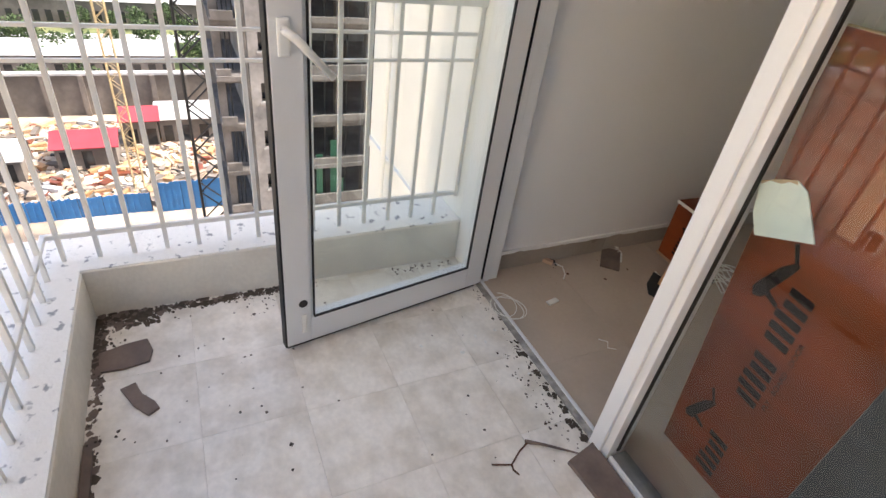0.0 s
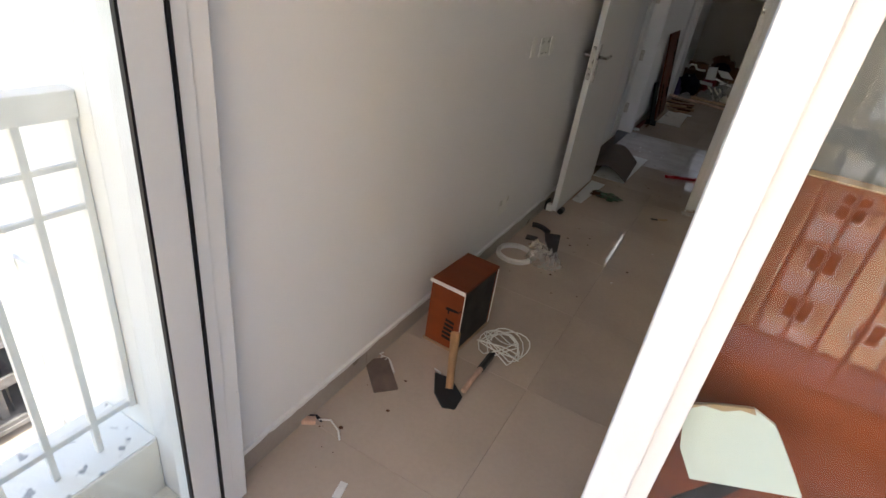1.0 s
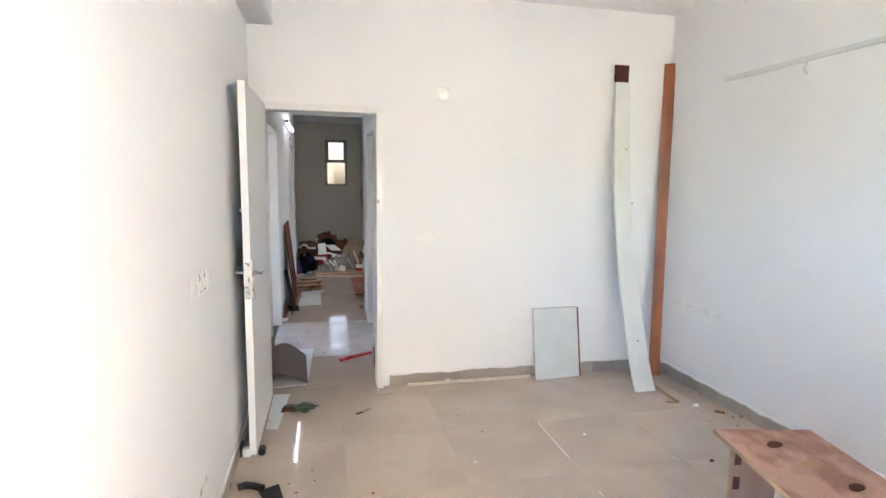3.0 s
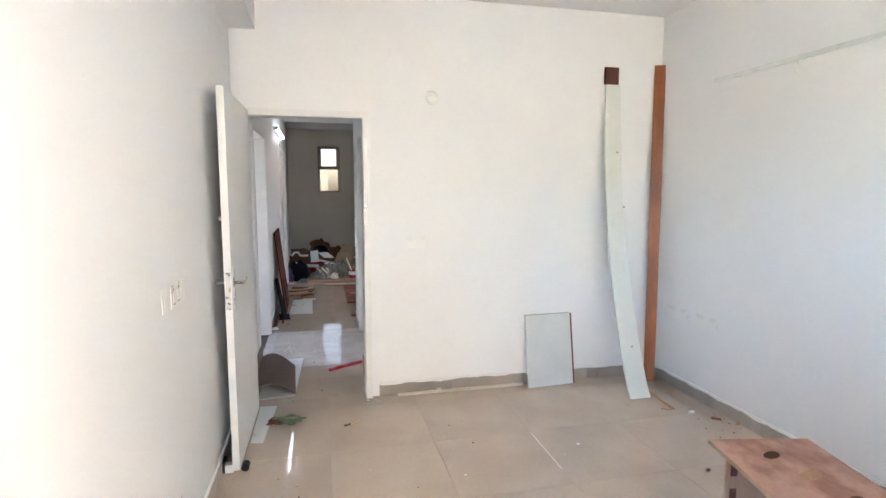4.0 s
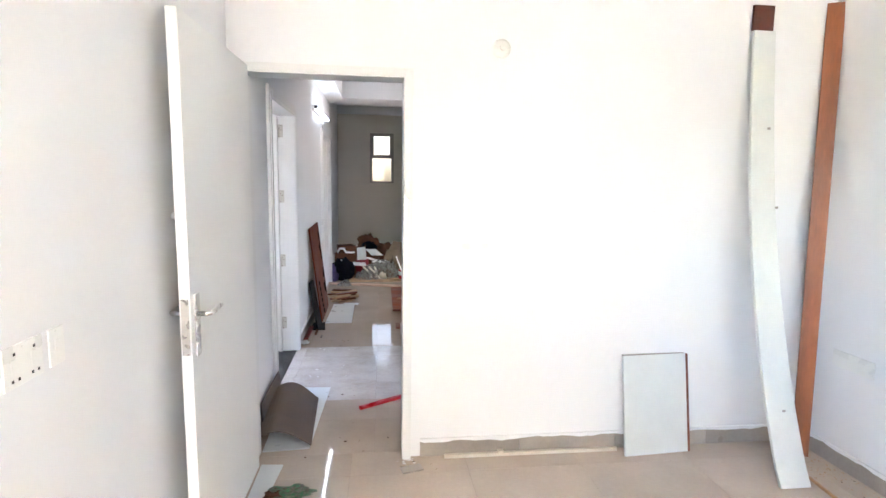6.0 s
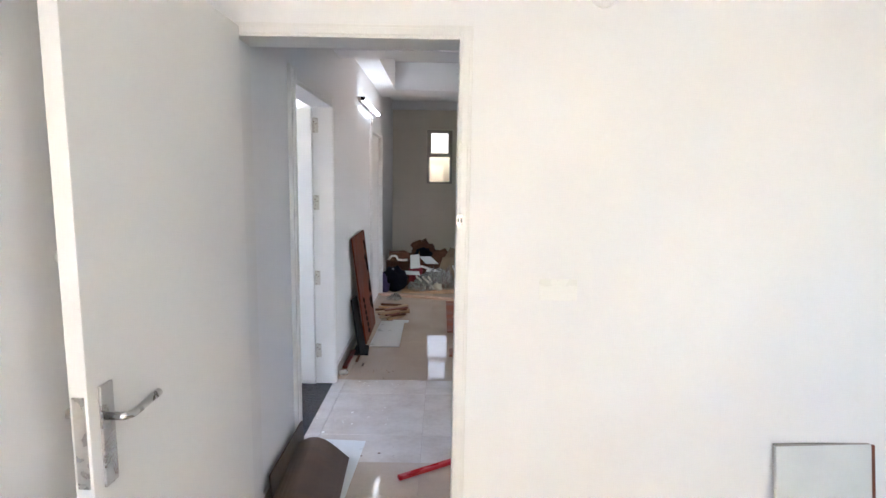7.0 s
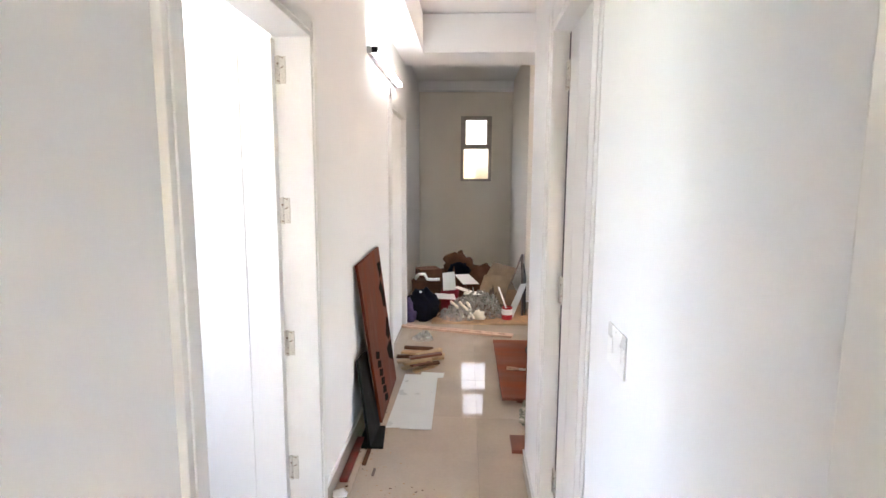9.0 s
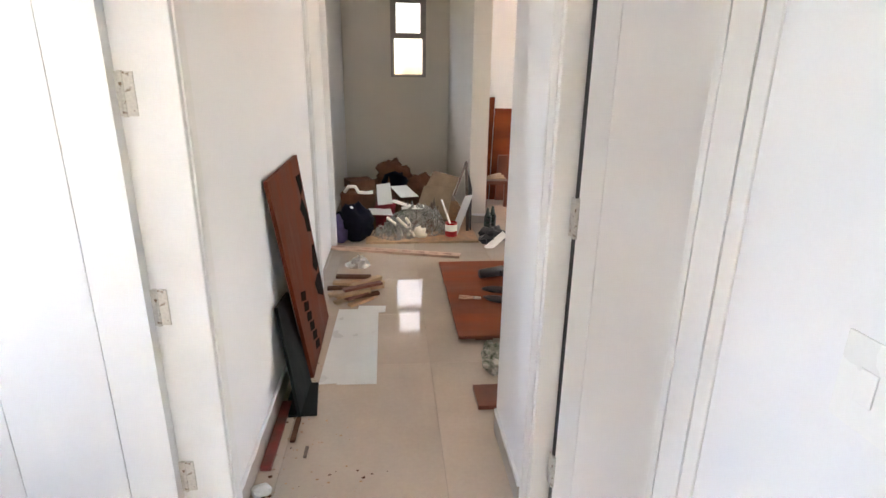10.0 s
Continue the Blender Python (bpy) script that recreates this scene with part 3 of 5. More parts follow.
part("wall", boxes_bm((-1.6, 9, 1.2, 14, 3.02, 16)), FACADE, body)


def cream_tower(x, y, w, seed):
    t = thing("cream_tower", pose(x, y, 0), "cream apartment tower with white framed windows and balconies", "building", "cream towers")
    part("wall", boxes_bm((0, w, -10, 0, GROUND_Z, 26)), CREAM, t)
    win = mesh_of("window", boxes_bm((-0.6, 0.6, 0.0, 0.04, 0, 1.3)), DARKGLASS)
    fr = mesh_of("frame", boxes_bm((-0.75, -0.6, 0, 0.1, -0.15, 1.45), (0.6, 0.75, 0, 0.1, -0.15, 1.45), (-0.6, 0.6, 0, 0.1, -0.15, 0), (-0.6, 0.6, 0, 0.1, 1.3, 1.45), (-0.04, 0.04, 0.04, 0.1, 0, 1.3)), PLASTIC)
    bal = mesh_of("balcony", boxes_bm((-1.5, 1.5, 0, 1.3, -0.15, 0), (-1.5, 1.5, 1.2, 1.3, 0, 0.95), (-1.5, -1.4, 0, 1.2, 0, 0.95), (1.4, 1.5, 0, 1.2, 0, 0.95)), PALE)
    for k in range(12):
        z = -20 + 3.1 * k
        for i in range(int(w / 3.4)):
            o = new("window", win)
            o.parent, o.location = t, (1.8 + 3.4 * i, 0, z)
            f = new("frame", fr)
            f.parent = o
            if i % 3 == seed:
                b = new("balcony", bal)
                b.parent, b.location = t, (1.8 + 3.4 * i, 0, z - 0.9)
    return t


cream_tower(-14, -34, 15, 1)
cream_tower(5, -30, 16, 0)
cream_tower(26, -36, 20, 2)

# ---- inner doors ----


def casing(name, along, a, b, top, c, side, w, d, label, bead=0.006):
    """A door frame round a..b of a wall face at c; side is the way out of the wall."""
    f = thing(name, pose(0, 0, 0), label, "door frame")
    tagged(f, kind="structure")
    lo, hi = sorted((c + side * d, c - side * 0.12))

    def bx(p, q, z0, z1):
        return (p, q, lo, hi, z0, z1) if along == "x" else (lo, hi, p, q, z0, z1)

    def face(p, q, z0, z1, k):
        u, v = sorted((c + side * d, c + side * (d + k)))
        return (p, q, u, v, z0, z1) if along == "x" else (u, v, p, q, z0, z1)
    part("jamb", boxes_bm(bx(a - w, a, 0, top + w), face(a - w * 0.75, a - w * 0.2, 0, top + w * 0.7, bead), bevel=0.003), TRIM, f)
    part("jamb", boxes_bm(bx(b, b + w, 0, top + w), face(b + w * 0.2, b + w * 0.75, 0, top + w * 0.7, bead), bevel=0.003), TRIM, f)
    part("head", boxes_bm(bx(a, b, top, top + w), face(a, b, top + w * 0.2, top + w * 0.75, bead), bevel=0.003), TRIM, f)
    return f


frame_in = casing("door_1", "x", -0.985, -0.235, 1.955, NY, -1, 0.045, 0.03, "off-white wooden frame of the open inner door")
part("strike_plate", boxes_bm((-0.2349, -0.228, NY - 0.034, NY - 0.0305, 1.335, 1.375), (-0.2345, -0.2145, NY - 0.041, NY - 0.0365, 1.338, 1.372)), STEEL, frame_in, "small steel strike plate")
part("strike_hole", boxes_bm((-0.2325, -0.2265, NY - 0.0425, NY - 0.0411, 1.347, 1.363), (-0.2225, -0.2165, NY - 0.0425, NY - 0.0411, 1.347, 1.363)), BLACK, frame_in)
frame_bath = casing("door_2", "y", 5.645, 6.55, 1.97, WX, 1, 0.085, 0.02, "off-white wooden frame of the washroom door")
casing("door_3", "y", 8.68, 9.56, 2.0, WX, 1, 0.08, 0.02, "off-white wooden frame of the second passage door")
casing("door_4", "y", 5.885, 6.50, 1.97, CR, -1, 0.11, 0.003, "off-white wooden frame of the closed passage door", 0.0015)


HINGE = pbr("paint_spotted_hinge", (0.62, 0.59, 0.53), 0.5, metal=0.35, var=0.4, scale=60, fine=160, col2=(0.22, 0.15, 0.10), cut=(0.33, 0.42))


def hinge(parent, x, y, z, turn):
    h = part("hinge", boxes_bm((-0.028, 0.0, -0.002, 0.002, -0.05, 0.05)), HINGE, parent, "paint-spotted steel hinge", m=pose(x, y, z, 0, 0, turn))
    part("knuckle", tube_bm([(0, 0, -0.052), (0, 0, 0.052)], 0.006, 8), HINGE, h)
    return h


# room door, standing open along the west wall
dl = thing("inner_door", pose(-0.976, 4.655, 0.015, 0, 0, -90.6), "open white laminate door standing along the wall", "door")
part("leaf", boxes_bm((0.0, 0.825, -0.018, 0.018, 0, 1.965), bevel=0.002), DOORW, dl)
for s in (1, -1):
    pl = part("handle_plate", boxes_bm((0.755, 0.795, s * 0.018 if s > 0 else -0.024, 0.024 if s > 0 else -0.018, 0.845, 1.06), bevel=0.002), STEEL, dl, "steel handle plate")
    part("lever", tube_bm([(0.775, s * 0.024, 0.99), (0.775, s * 0.058, 0.99), (0.762, s * 0.066, 0.99), (0.66, s * 0.064, 0.994)], 0.0085, 10), STEEL, pl, "brushed steel lever", smooth=True)
part("edge_plate", boxes_bm((0.825, 0.8265, -0.012, 0.012, 0.86, 1.05)), STEEL, dl)
part("latch_knob", tube_bm([(0.80, -0.018, 1.32), (0.80, -0.034, 1.32)], 0.012, 12), STEEL, dl)
for z in (0.25, 0.8, 1.35, 1.8):
    hinge(dl, 0.0, -0.02, z, 0)

# washroom door, swung inwards
bd = thing("washroom_door", pose(-1.18, 6.55, 0.03, 0, 0, 177), "white grooved washroom door swung open inwards", "door")
part("leaf", boxes_bm((0.002, 0.13, -0.0, 0.034, 0, 1.93), (0.134, 0.42, -0.0, 0.034, 0, 1.93), (0.424, 0.72, -0.0, 0.034, 0, 1.93), (0.13, 0.134, 0.004, 0.03, 0, 1.93), (0.42, 0.424, 0.004, 0.03, 0, 1.93)), DOORW, bd)
part("drip_edge", boxes_bm((0.0, 0.72, -0.004, 0.036, -0.02, -0.001)), PLASTIC, bd)
for z in (0.25, 0.785, 1.32, 1.85):
    hinge(frame_bath, -1.170, 6.548, z, 180)
    hinge(frame_bath, -1.170, 6.5475, z, 2)

# second passage door, closed
sd = thing("passage_door", pose(-1.098, 9.555, 0.01, 0, 0, -90), "closed white door with a small lock", "door")
part("leaf", boxes_bm((0, 0.87, -0.015, 0.015, 0, 1.985), bevel=0.002), DOORW, sd)
for z in (1.10, 1.15):
    part("latch_hole", boxes_bm((0.70, 0.725, 0.0142, 0.0165, z, z + 0.032)), BLACK, sd, "dark latch hole")

# closed door on the other side
rd = thing("passage_door", pose(-0.075, 6.472, 0.012, 0, 0, -90), "closed white grooved passage door", "door")
part("leaf", boxes_bm((0, 0.14, -0.017, 0.017, 0, 1.95), (0.144, 0.594, -0.017, 0.017, 0, 1.95), (0.14, 0.144, -0.012, 0.012, 0, 1.95)), DOORW, rd)
# black strip put into the hinge gap in place of its shade
part("gap_shadow_strip", boxes_bm((-0.027, -0.001, -0.0175, 0.0175, 0, 1.95)), BLACK, rd, "black strip standing in for shade in the hinge gap")
for z in (0.25, 1.02, 1.80):
    hinge(rd, 0.004, -0.021, z, 12)

# end window
ew = thing("window_1", pose(0, ENDY + 0.1, 0), "small grey framed window of two panes", "window")
tagged(ew, kind="structure")
WFRAME = pbr("grey_brown_window_frame", (0.36, 0.33, 0.30), 0.5, var=0.1)
part("window_frame", boxes_bm((-0.56, -0.515, -0.04, 0.04, 1.42, 2.38), (-0.145, -0.10, -0.04, 0.04, 1.42, 2.38), (-0.515, -0.145, -0.04, 0.04, 2.325, 2.38), (-0.515, -0.145, -0.04, 0.04, 1.42, 1.455), (-0.515, -0.145, -0.04, 0.04, 1.90, 1.965)), WFRAME, ew)
part("sash", boxes_bm((-0.515, -0.485, -0.055, 0.02, 1.966, 2.324), (-0.175, -0.145, -0.055, 0.02, 1.966, 2.324)), WFRAME, ew)
# dark tint put into the panes to dim the sky and its floor reflection
DIMGLASS = glass_mat("dimming_window_glass", (0.30, 0.30, 0.295))
for z0, z1 in ((1.455, 1.90), (1.965, 2.325)):
    o = part("pane", boxes_bm((-0.515, -0.145, 0.0, 0.005, z0, z1)), DIMGLASS, ew)
    o.visible_shadow = False

# tube lamp
LIT = pbr("lit_tube", (0.93, 0.97, 1.0), 0.4, emit=0.6)
tl = thing("tube_lamp", pose(WX, 7.78, 2.215), "lit white fluorescent tube on a slim batten", "lamp")
part("batten", boxes_bm((0.0, 0.03, 0.0, 1.22, -0.02, 0.02), bevel=0.003), PLASTIC, tl)
part("tube", tube_bm([(0.05, 0.02, 0), (0.05, 1.2, 0)], 0.013, 12), LIT, tl)
for y in (0.0, 1.2):
    part("end_cap", boxes_bm((0.03, 0.066, y, y + 0.02, -0.016, 0.016)), BLACK if y == 0 else PLASTIC, tl)
solid("wall_hook", tube_bm([(WX, 8.55, 2.12), (WX + 0.03, 8.55, 2.12), (WX + 0.03, 8.55, 2.04)], 0.008, 8), STEEL, "small grey hook under the tube lamp", "hook")


# ---- electric fittings ----
def plate(x, y, z, w, h, face, gangs, label, name="switch_plate", group="switch plates"):
    turn = {"e": 90, "s": 0, "w": -90}[face]
    t = thing(name, pose(x, y, z, 0, 0, turn), label, "switch", group)
    part("cover", boxes_bm((-w / 2, w / 2, -0.0035, 0.0, -h / 2, h / 2), bevel=0.0015), PLASTIC, t)
    for k in range(gangs):
        c = -w / 2 + w * (k + 0.5) / gangs
        part("rocker", boxes_bm((c - 0.009, c + 0.009, -0.0048, -0.0035, -0.016, 0.016), bevel=0.001), PLASTIC, t)
    return t


plate(WX, 3.03, 1.09, 0.055, 0.085, "e", 1, "white single switch plate on the wall")
s3 = plate(WX, 3.175, 1.085, 0.12, 0.085, "e", 2, "white plate with sockets on the wall")
for k in (-0.03, 0.03):
    for a, z in ((k - 0.012, -0.03), (k + 0.007, -0.03), (k - 0.0025, 0.023)):
        part("socket_hole", boxes_bm((a, a + 0.005, -0.0064, -0.005, z, z + 0.006)), BLACK, s3)
plate(WX, 3.285, 1.085, 0.055, 0.085, "e", 1, "white single switch plate on the wall")
plate(WX, 3.05, 0.285, 0.12, 0.085, "e", 2, "white low socket plate on the wall")
plate(0.135, NY, 1.107, 0.135, 0.078, "s", 3, "white flush switch plate beside the door")
plate(CR, 5.55, 1.11, 0.12, 0.085, "w", 2, "white switch plate in the passage")
for y, w in ((4.385, 0.24), (4.085, 0.21)):
    plate(EX, y, 0.57, w, 0.085, "w", 2, "white low socket plate on the wall")
rose = thing("lamp_rose", pose(0.245, NY, 2.117, 90), "round white lamp rose on the wall", "fitting")
part("base", lathe_bm([(0, 0), (0.046, 0), (0.044, 0.01), (0.026, 0.016), (0, 0.016)], 24), PLASTIC, rose, smooth=True)
part("socket", lathe_bm([(0, 0.0165), (0.014, 0.0165), (0.013, 0.028), (0, 0.028)], 16), PLASTIC, rose)
cd = thing("wall_conduit", pose(EX, 0, 2.2), "white surface conduit strip with a hanging wire", "conduit")
part("strip", boxes_bm((-0.016, 0.0, 1.6, 4.13, -0.014, 0.014), bevel=0.003), LAMINATE, cd)
part("wire_end", tube_bm([(-0.012, 3.5, -0.02), (-0.03, 3.5, -0.06), (-0.02, 3.49, -0.085), (-0.008, 3.5, -0.075)], 0.006, 6), LAMINATE, cd)

# ---- skirting ----


def skirting(name, along, lo, hi, c0, c1, holes=()):
    at = [lo] + [v for a, b in holes for v in (a, b)] + [hi]
    sk = thing(name, pose(0, 0, 0), "grey brown skirting tiles with a dusty upper edge", "skirting")
    tagged(sk, kind="structure")
    for a, b in zip(at[::2], at[1::2]):
        n = max(1, round((b - a) / 0.6))
        for i in range(n):
            p, q = a + (b - a) * i / n + 0.001, a + (b - a) * (i + 1) / n - 0.001
            h = 0.088 + 0.004 * math.sin(7 * (p + i))
            part("skirting_tile", boxes_bm((p, q, c0, c1, 0, h) if along == "x" else (c0, c1, p, q, 0, h), bevel=0.0015), SKIRT, sk)
        # uneven line of plaster smeared over the upper edge
        m = max(2, round((b - a) / 0.025))
        bm = bmesh.new()
        ring = []
        for i in range(m + 1):
            p = a + (b - a) * i / m
            low = 0.083 + 0.012 * noise.noise(Vector((p * 9, c0, 0))) + 0.007 * noise.noise(Vector((p * 31, c1, 3)))
            d0, d1 = c0 - 0.0014, c1 + 0.0014
            ring.append([bm.verts.new((p, y, z) if along == "x" else (y, p, z)) for y, z in ((d0, low), (d1, low), (d1, 0.099), (d0, 0.099))])
        for r, q in zip(ring, ring[1:]):
            for k in range(4):
                bm.faces.new((r[k], r[(k + 1) % 4], q[(k + 1) % 4], q[k]))
        bm.faces.new(ring[0]), bm.faces.new(ring[-1][::-1])
        bmesh.ops.recalc_face_normals(bm, faces=bm.faces[:])
        part("plaster_edge", bm, WHITE, sk)


skirting("baseboard_west", "y", 1.25, 9.659, WX, WX + 0.009, ((5.555, 6.64), (8.595, 9.645)))
skirting("baseboard_north", "x", -0.14, EX - 0.01, NY - 0.009, NY)
skirting("baseboard_east", "y", 1.3, NY - 0.01, EX - 0.009, EX)
skirting("baseboard_passage", "y", 4.84, 7.03, CR - 0.008, CR, ((5.77, 6.62),))
skirting("baseboard_pier", "x", 0.2, 0.37, 10.331, 10.34)

# ---- the plywood sheet leaning behind the glass ----
CARD = pbr("brown_cardboard", (0.135, 0.064, 0.036), 0.85, var=0.3, scale=6, fine=70, bump=0.08)
GREYCARD = pbr("grey_brown_board", (0.15, 0.105, 0.08), 0.6, var=0.2, scale=5, fine=60, bump=0.06, stretch=(1, 6, 1))
PINKPLY = pbr("pale_pink_ply", (0.62, 0.41, 0.30), 0.65, var=0.2, scale=4, fine=60, bump=0.05, stretch=(3, 3, 0.6))
TOPPLY = pbr("stained_ply_top", (0.47, 0.27, 0.19), 0.55, var=0.3, scale=7.5, fine=70, bump=0.06, col2=(0.27, 0.12, 0.075), cut=(0.34, 0.52), stretch=(1.0, 0.75, 1))
REDPAINT = pbr("red_paint", (0.45, 0.015, 0.02), 0.3, var=0.15)
SHEETW = pbr("pale_green_white_sheet", (0.66, 0.71, 0.68), 0.4, var=0.06, scale=9, fine=60)
BROWNTILE = pbr("broken_brown_tile", (0.19, 0.14, 0.115), 0.7, var=0.3, scale=12, fine=80, bump=0.1)


def letters(parent, m, n, w, h, gap, seed):
    """Plain ink bars in place of brand lettering."""
    g = random.Random(seed)
    for i in range(n):
        if i == 5 and n > 8:
            continue
        a = i * (w + gap)
        s = g.uniform(-0.1, 0.1) * h
        part("ink_bar", prism_bm([(a, 0), (a + w * 0.8, 0), (a + w, h + s), (a + w * 0.2, h + s)], 0.0006), STAMP, parent, m=m)


def words(parent, text, m, width, height):
    """Flat printed words of a given width and cap height."""
    cu = bpy.data.curves.new("words", "FONT")
    cu.body, cu.offset = text, 0.02
    tmp = new("words", cu)
    bpy.context.view_layer.update()
    me = bpy.data.meshes.new_from_object(tmp)
    bpy.data.objects.remove(tmp)
    bpy.data.curves.remove(cu)
    xs, ys = [v.co.x for v in me.vertices], [v.co.y for v in me.vertices]
    me.transform(Matrix.Diagonal((width / (max(xs) - min(xs)), height / (max(ys) - min(ys)), 1, 1)))
    me.materials.clear()
    me.materials.append(STAMP)
    ob = new("printed_words", me)
    ob.parent, ob.matrix_basis = parent, m
    return ob


def mark(parent, m, s):
    """A plain slanted ink shape in place of a trade mark."""
    part("ink_mark", prism_bm([(0, 0.2 * s), (0.1 * s, 0.32 * s), (0.3 * s, 0.34 * s), (0.75 * s, 0.36 * s), (1.0 * s, 0.30 * s), (1.02 * s, 0.22 * s), (0.7 * s, 0.17 * s), (0.35 * s, 0.14 * s), (0.12 * s, 0.10 * s)], 0.0006), STAMP, parent, m=m)
    part("ink_mark", prism_bm([(0.2 * s, 0.12 * s), (0.32 * s, 0.13 * s), (0.30 * s, -0.12 * s), (0.22 * s, -0.12 * s)], 0.0006), STAMP, parent, m=m)
    part("ink_mark", prism_bm([(0.92 * s, 0.25 * s), (1.02 * s, 0.28 * s), (1.22 * s, 0.52 * s), (1.14 * s, 0.54 * s)], 0.0006), STAMP, parent, m=m)


big = thing("plywood_sheet", pose(0.0, 1.406, 0.0, 98.5), "large red brown plywood sheet with black stamps, leaning on the glass", "plywood")
part("face", boxes_bm((-0.125, 2.0, 0, 1.276, 0.0, 0.017), bevel=0.001), PLY, big)
part("cut_edge", boxes_bm((-0.1264, -0.1252, 0, 1.276, 0.001, 0.016), (-0.125, 2.0, 1.2762, 1.2774, 0.001, 0.016)), PLYEDGE, big)
letters(big, pose(0.066, 0.383, 0.0172, 0, 0, 90), 11, 0.0285, 0.063, 0.0065, 1)
words(big, "PLY - BOARD - DOOR", pose(0.091, 0.405, 0.0175, 0, 0, 90), 0.245, 0.013)
mark(big, pose(-0.036, 0.664, 0.0172, 0, 0, 62), 0.150)
letters(big, pose(0.060, 0.035, 0.0172, 0, 0, 90), 5, 0.0285, 0.058, 0.0065, 2)
mark(big, pose(-0.060, 0.150, 0.0172, 0, 0, 62), 0.145)
letters(big, pose(0.846, 0.383, 0.0172, 0, 0, 90), 11, 0.0285, 0.063, 0.0065, 3)
mark(big, pose(0.744, 0.664, 0.0172, 0, 0, 62), 0.150)
part("scratch", boxes_bm((0.30, 0.303, 0.05, 0.09, 0.0171, 0.0175), (0.33, 0.335, 0.20, 0.206, 0.0171, 0.0175), (0.42, 0.424, 0.3, 0.31, 0.0171, 0.0175)), PLYEDGE, big)
db = thing("dark_board", pose(0.265, 1.222, 0.0, 91.4), "dark grey film-faced board standing behind the glass", "board")
part("face", boxes_bm((0, 0.6, 0, 0.82, 0, 0.012), bevel=0.001), pbr("dark_grey_film_face", (0.045, 0.045, 0.05), 0.5, var=0.3, scale=5, fine=60), db)
part("raw_edge", boxes_bm((-0.0012, -0.0002, 0.001, 0.819, 0.001, 0.011)), BROWNTILE, db)
wp = thing("broken_sheet", pose(0, 1.190, 0, 90), "broken pale white sheet stuck between the glass and the plywood", "sheet")
part("sheet", prism_bm([(-0.117, 0.956), (-0.085, 0.975), (-0.05, 0.990), (-0.024, 0.980), (-0.008, 0.960), (0.018, 0.925), (0.037, 0.898), (-0.074, 0.848), (-0.100, 0.889)], 0.004), SHEETW, wp)
part("torn_edge", prism_bm([(-0.117, 0.9562), (-0.085, 0.9752), (-0.05, 0.9902), (-0.045, 0.983), (-0.062, 0.981), (-0.075, 0.970), (-0.098, 0.966), (-0.112, 0.951)], 0.0046), PLYEDGE, wp, "ragged brown torn edge")

# ---- loose things on the balcony floor ----


def rough_plate(name, pts, t, mat, label, cat, z=0.0, group="", turn=None):
    bm = prism_bm(pts, t)
    return solid(name, bm, mat, label, cat, m=turn or pose(0, 0, z), group=group)


rough_plate("tile_fragment", [(-1.0, -0.243), (-0.958, -0.240), (-0.916, -0.233), (-0.912, -0.165), (-0.924, -0.098), (-0.975, -0.088), (-1.03, -0.104), (-1.022, -0.17)], 0.008, BROWNTILE, "broken dark brown tile piece on the balcony floor", "tile", 0.0, "broken tile pieces")
rough_plate("tile_fragment", [(-0.827, -0.177), (-0.842, -0.136), (-0.79, -0.118), (-0.752, -0.085), (-0.722, -0.072), (-0.703, -0.102), (-0.75, -0.14)], 0.008, BROWNTILE, "narrow broken brown tile strip on the balcony floor", "tile", 0.0, "broken tile pieces")
rough_plate("tile_fragment", [(-0.631, -0.258), (-0.624, -0.235), (-0.43, -0.234), (-0.43, -0.258)], 0.012, BROWNTILE, "dark brown strip along the parapet foot", "tile", 0.0, "broken tile pieces")
rough_plate("dark_board", [(-0.143, 1.012), (-0.172, 1.128), (-0.05, 1.130), (0.07, 1.130), (0.09, 1.045), (-0.02, 1.025)], 0.014, BROWNTILE, "dark brown board piece lying before the glass front", "board")
tw = thing("twig", pose(0, 0, 0), "thin dry brown twig on the balcony floor", "twig")
part("stem", tube_bm([(-0.25, 0.925, 0.006), (-0.222, 0.968, 0.010), (-0.185, 1.02, 0.010), (-0.15, 1.062, 0.014)], 0.005, 6, taper=(1.5, 1, 0.8, 0.5)), BROWNTILE, tw)
part("branch", tube_bm([(-0.245, 0.934, 0.006), (-0.225, 0.89, 0.009), (-0.195, 0.845, 0.006), (-0.217, 0.79, 0.004)], 0.003, 5), CARD, tw)
part("branch", tube_bm([(-0.195, 0.845, 0.006), (-0.175, 0.838, 0.012), (-0.16, 0.85, 0.005)], 0.003, 5), CARD, tw)


def crumbs(name, spots, mat, label, seed, big=0.012, flat=1.0):
    """Scattered flakes: spots are (x, y, spread_x, spread_y, count)."""
    g = random.Random(seed)
    bm = bmesh.new()
    for x, y, sx, sy, n in spots:
        for i in range(n):
            c = Vector((x + g.uniform(-sx, sx), y + g.uniform(-sy, sy), 0.0))
            s = big * g.uniform(0.15, 1.0) ** 1.6
            k = g.randint(4, 6)
            a0 = g.uniform(0, 6)
            low = [bm.verts.new(c + Vector((s * g.uniform(0.5, 1.2) * math.cos(a0 + 6.28 * j / k), s * g.uniform(0.4, 1) * math.sin(a0 + 6.28 * j / k), 0.0002))) for j in range(k)]
            top = bm.verts.new(c + Vector((0, 0, s * g.uniform(0.25, 0.7) * flat)))
            for j in range(k):
                bm.faces.new((low[j], low[(j + 1) % k], top))
    return solid(name, bm, mat, label, "dirt", kind="stuff")


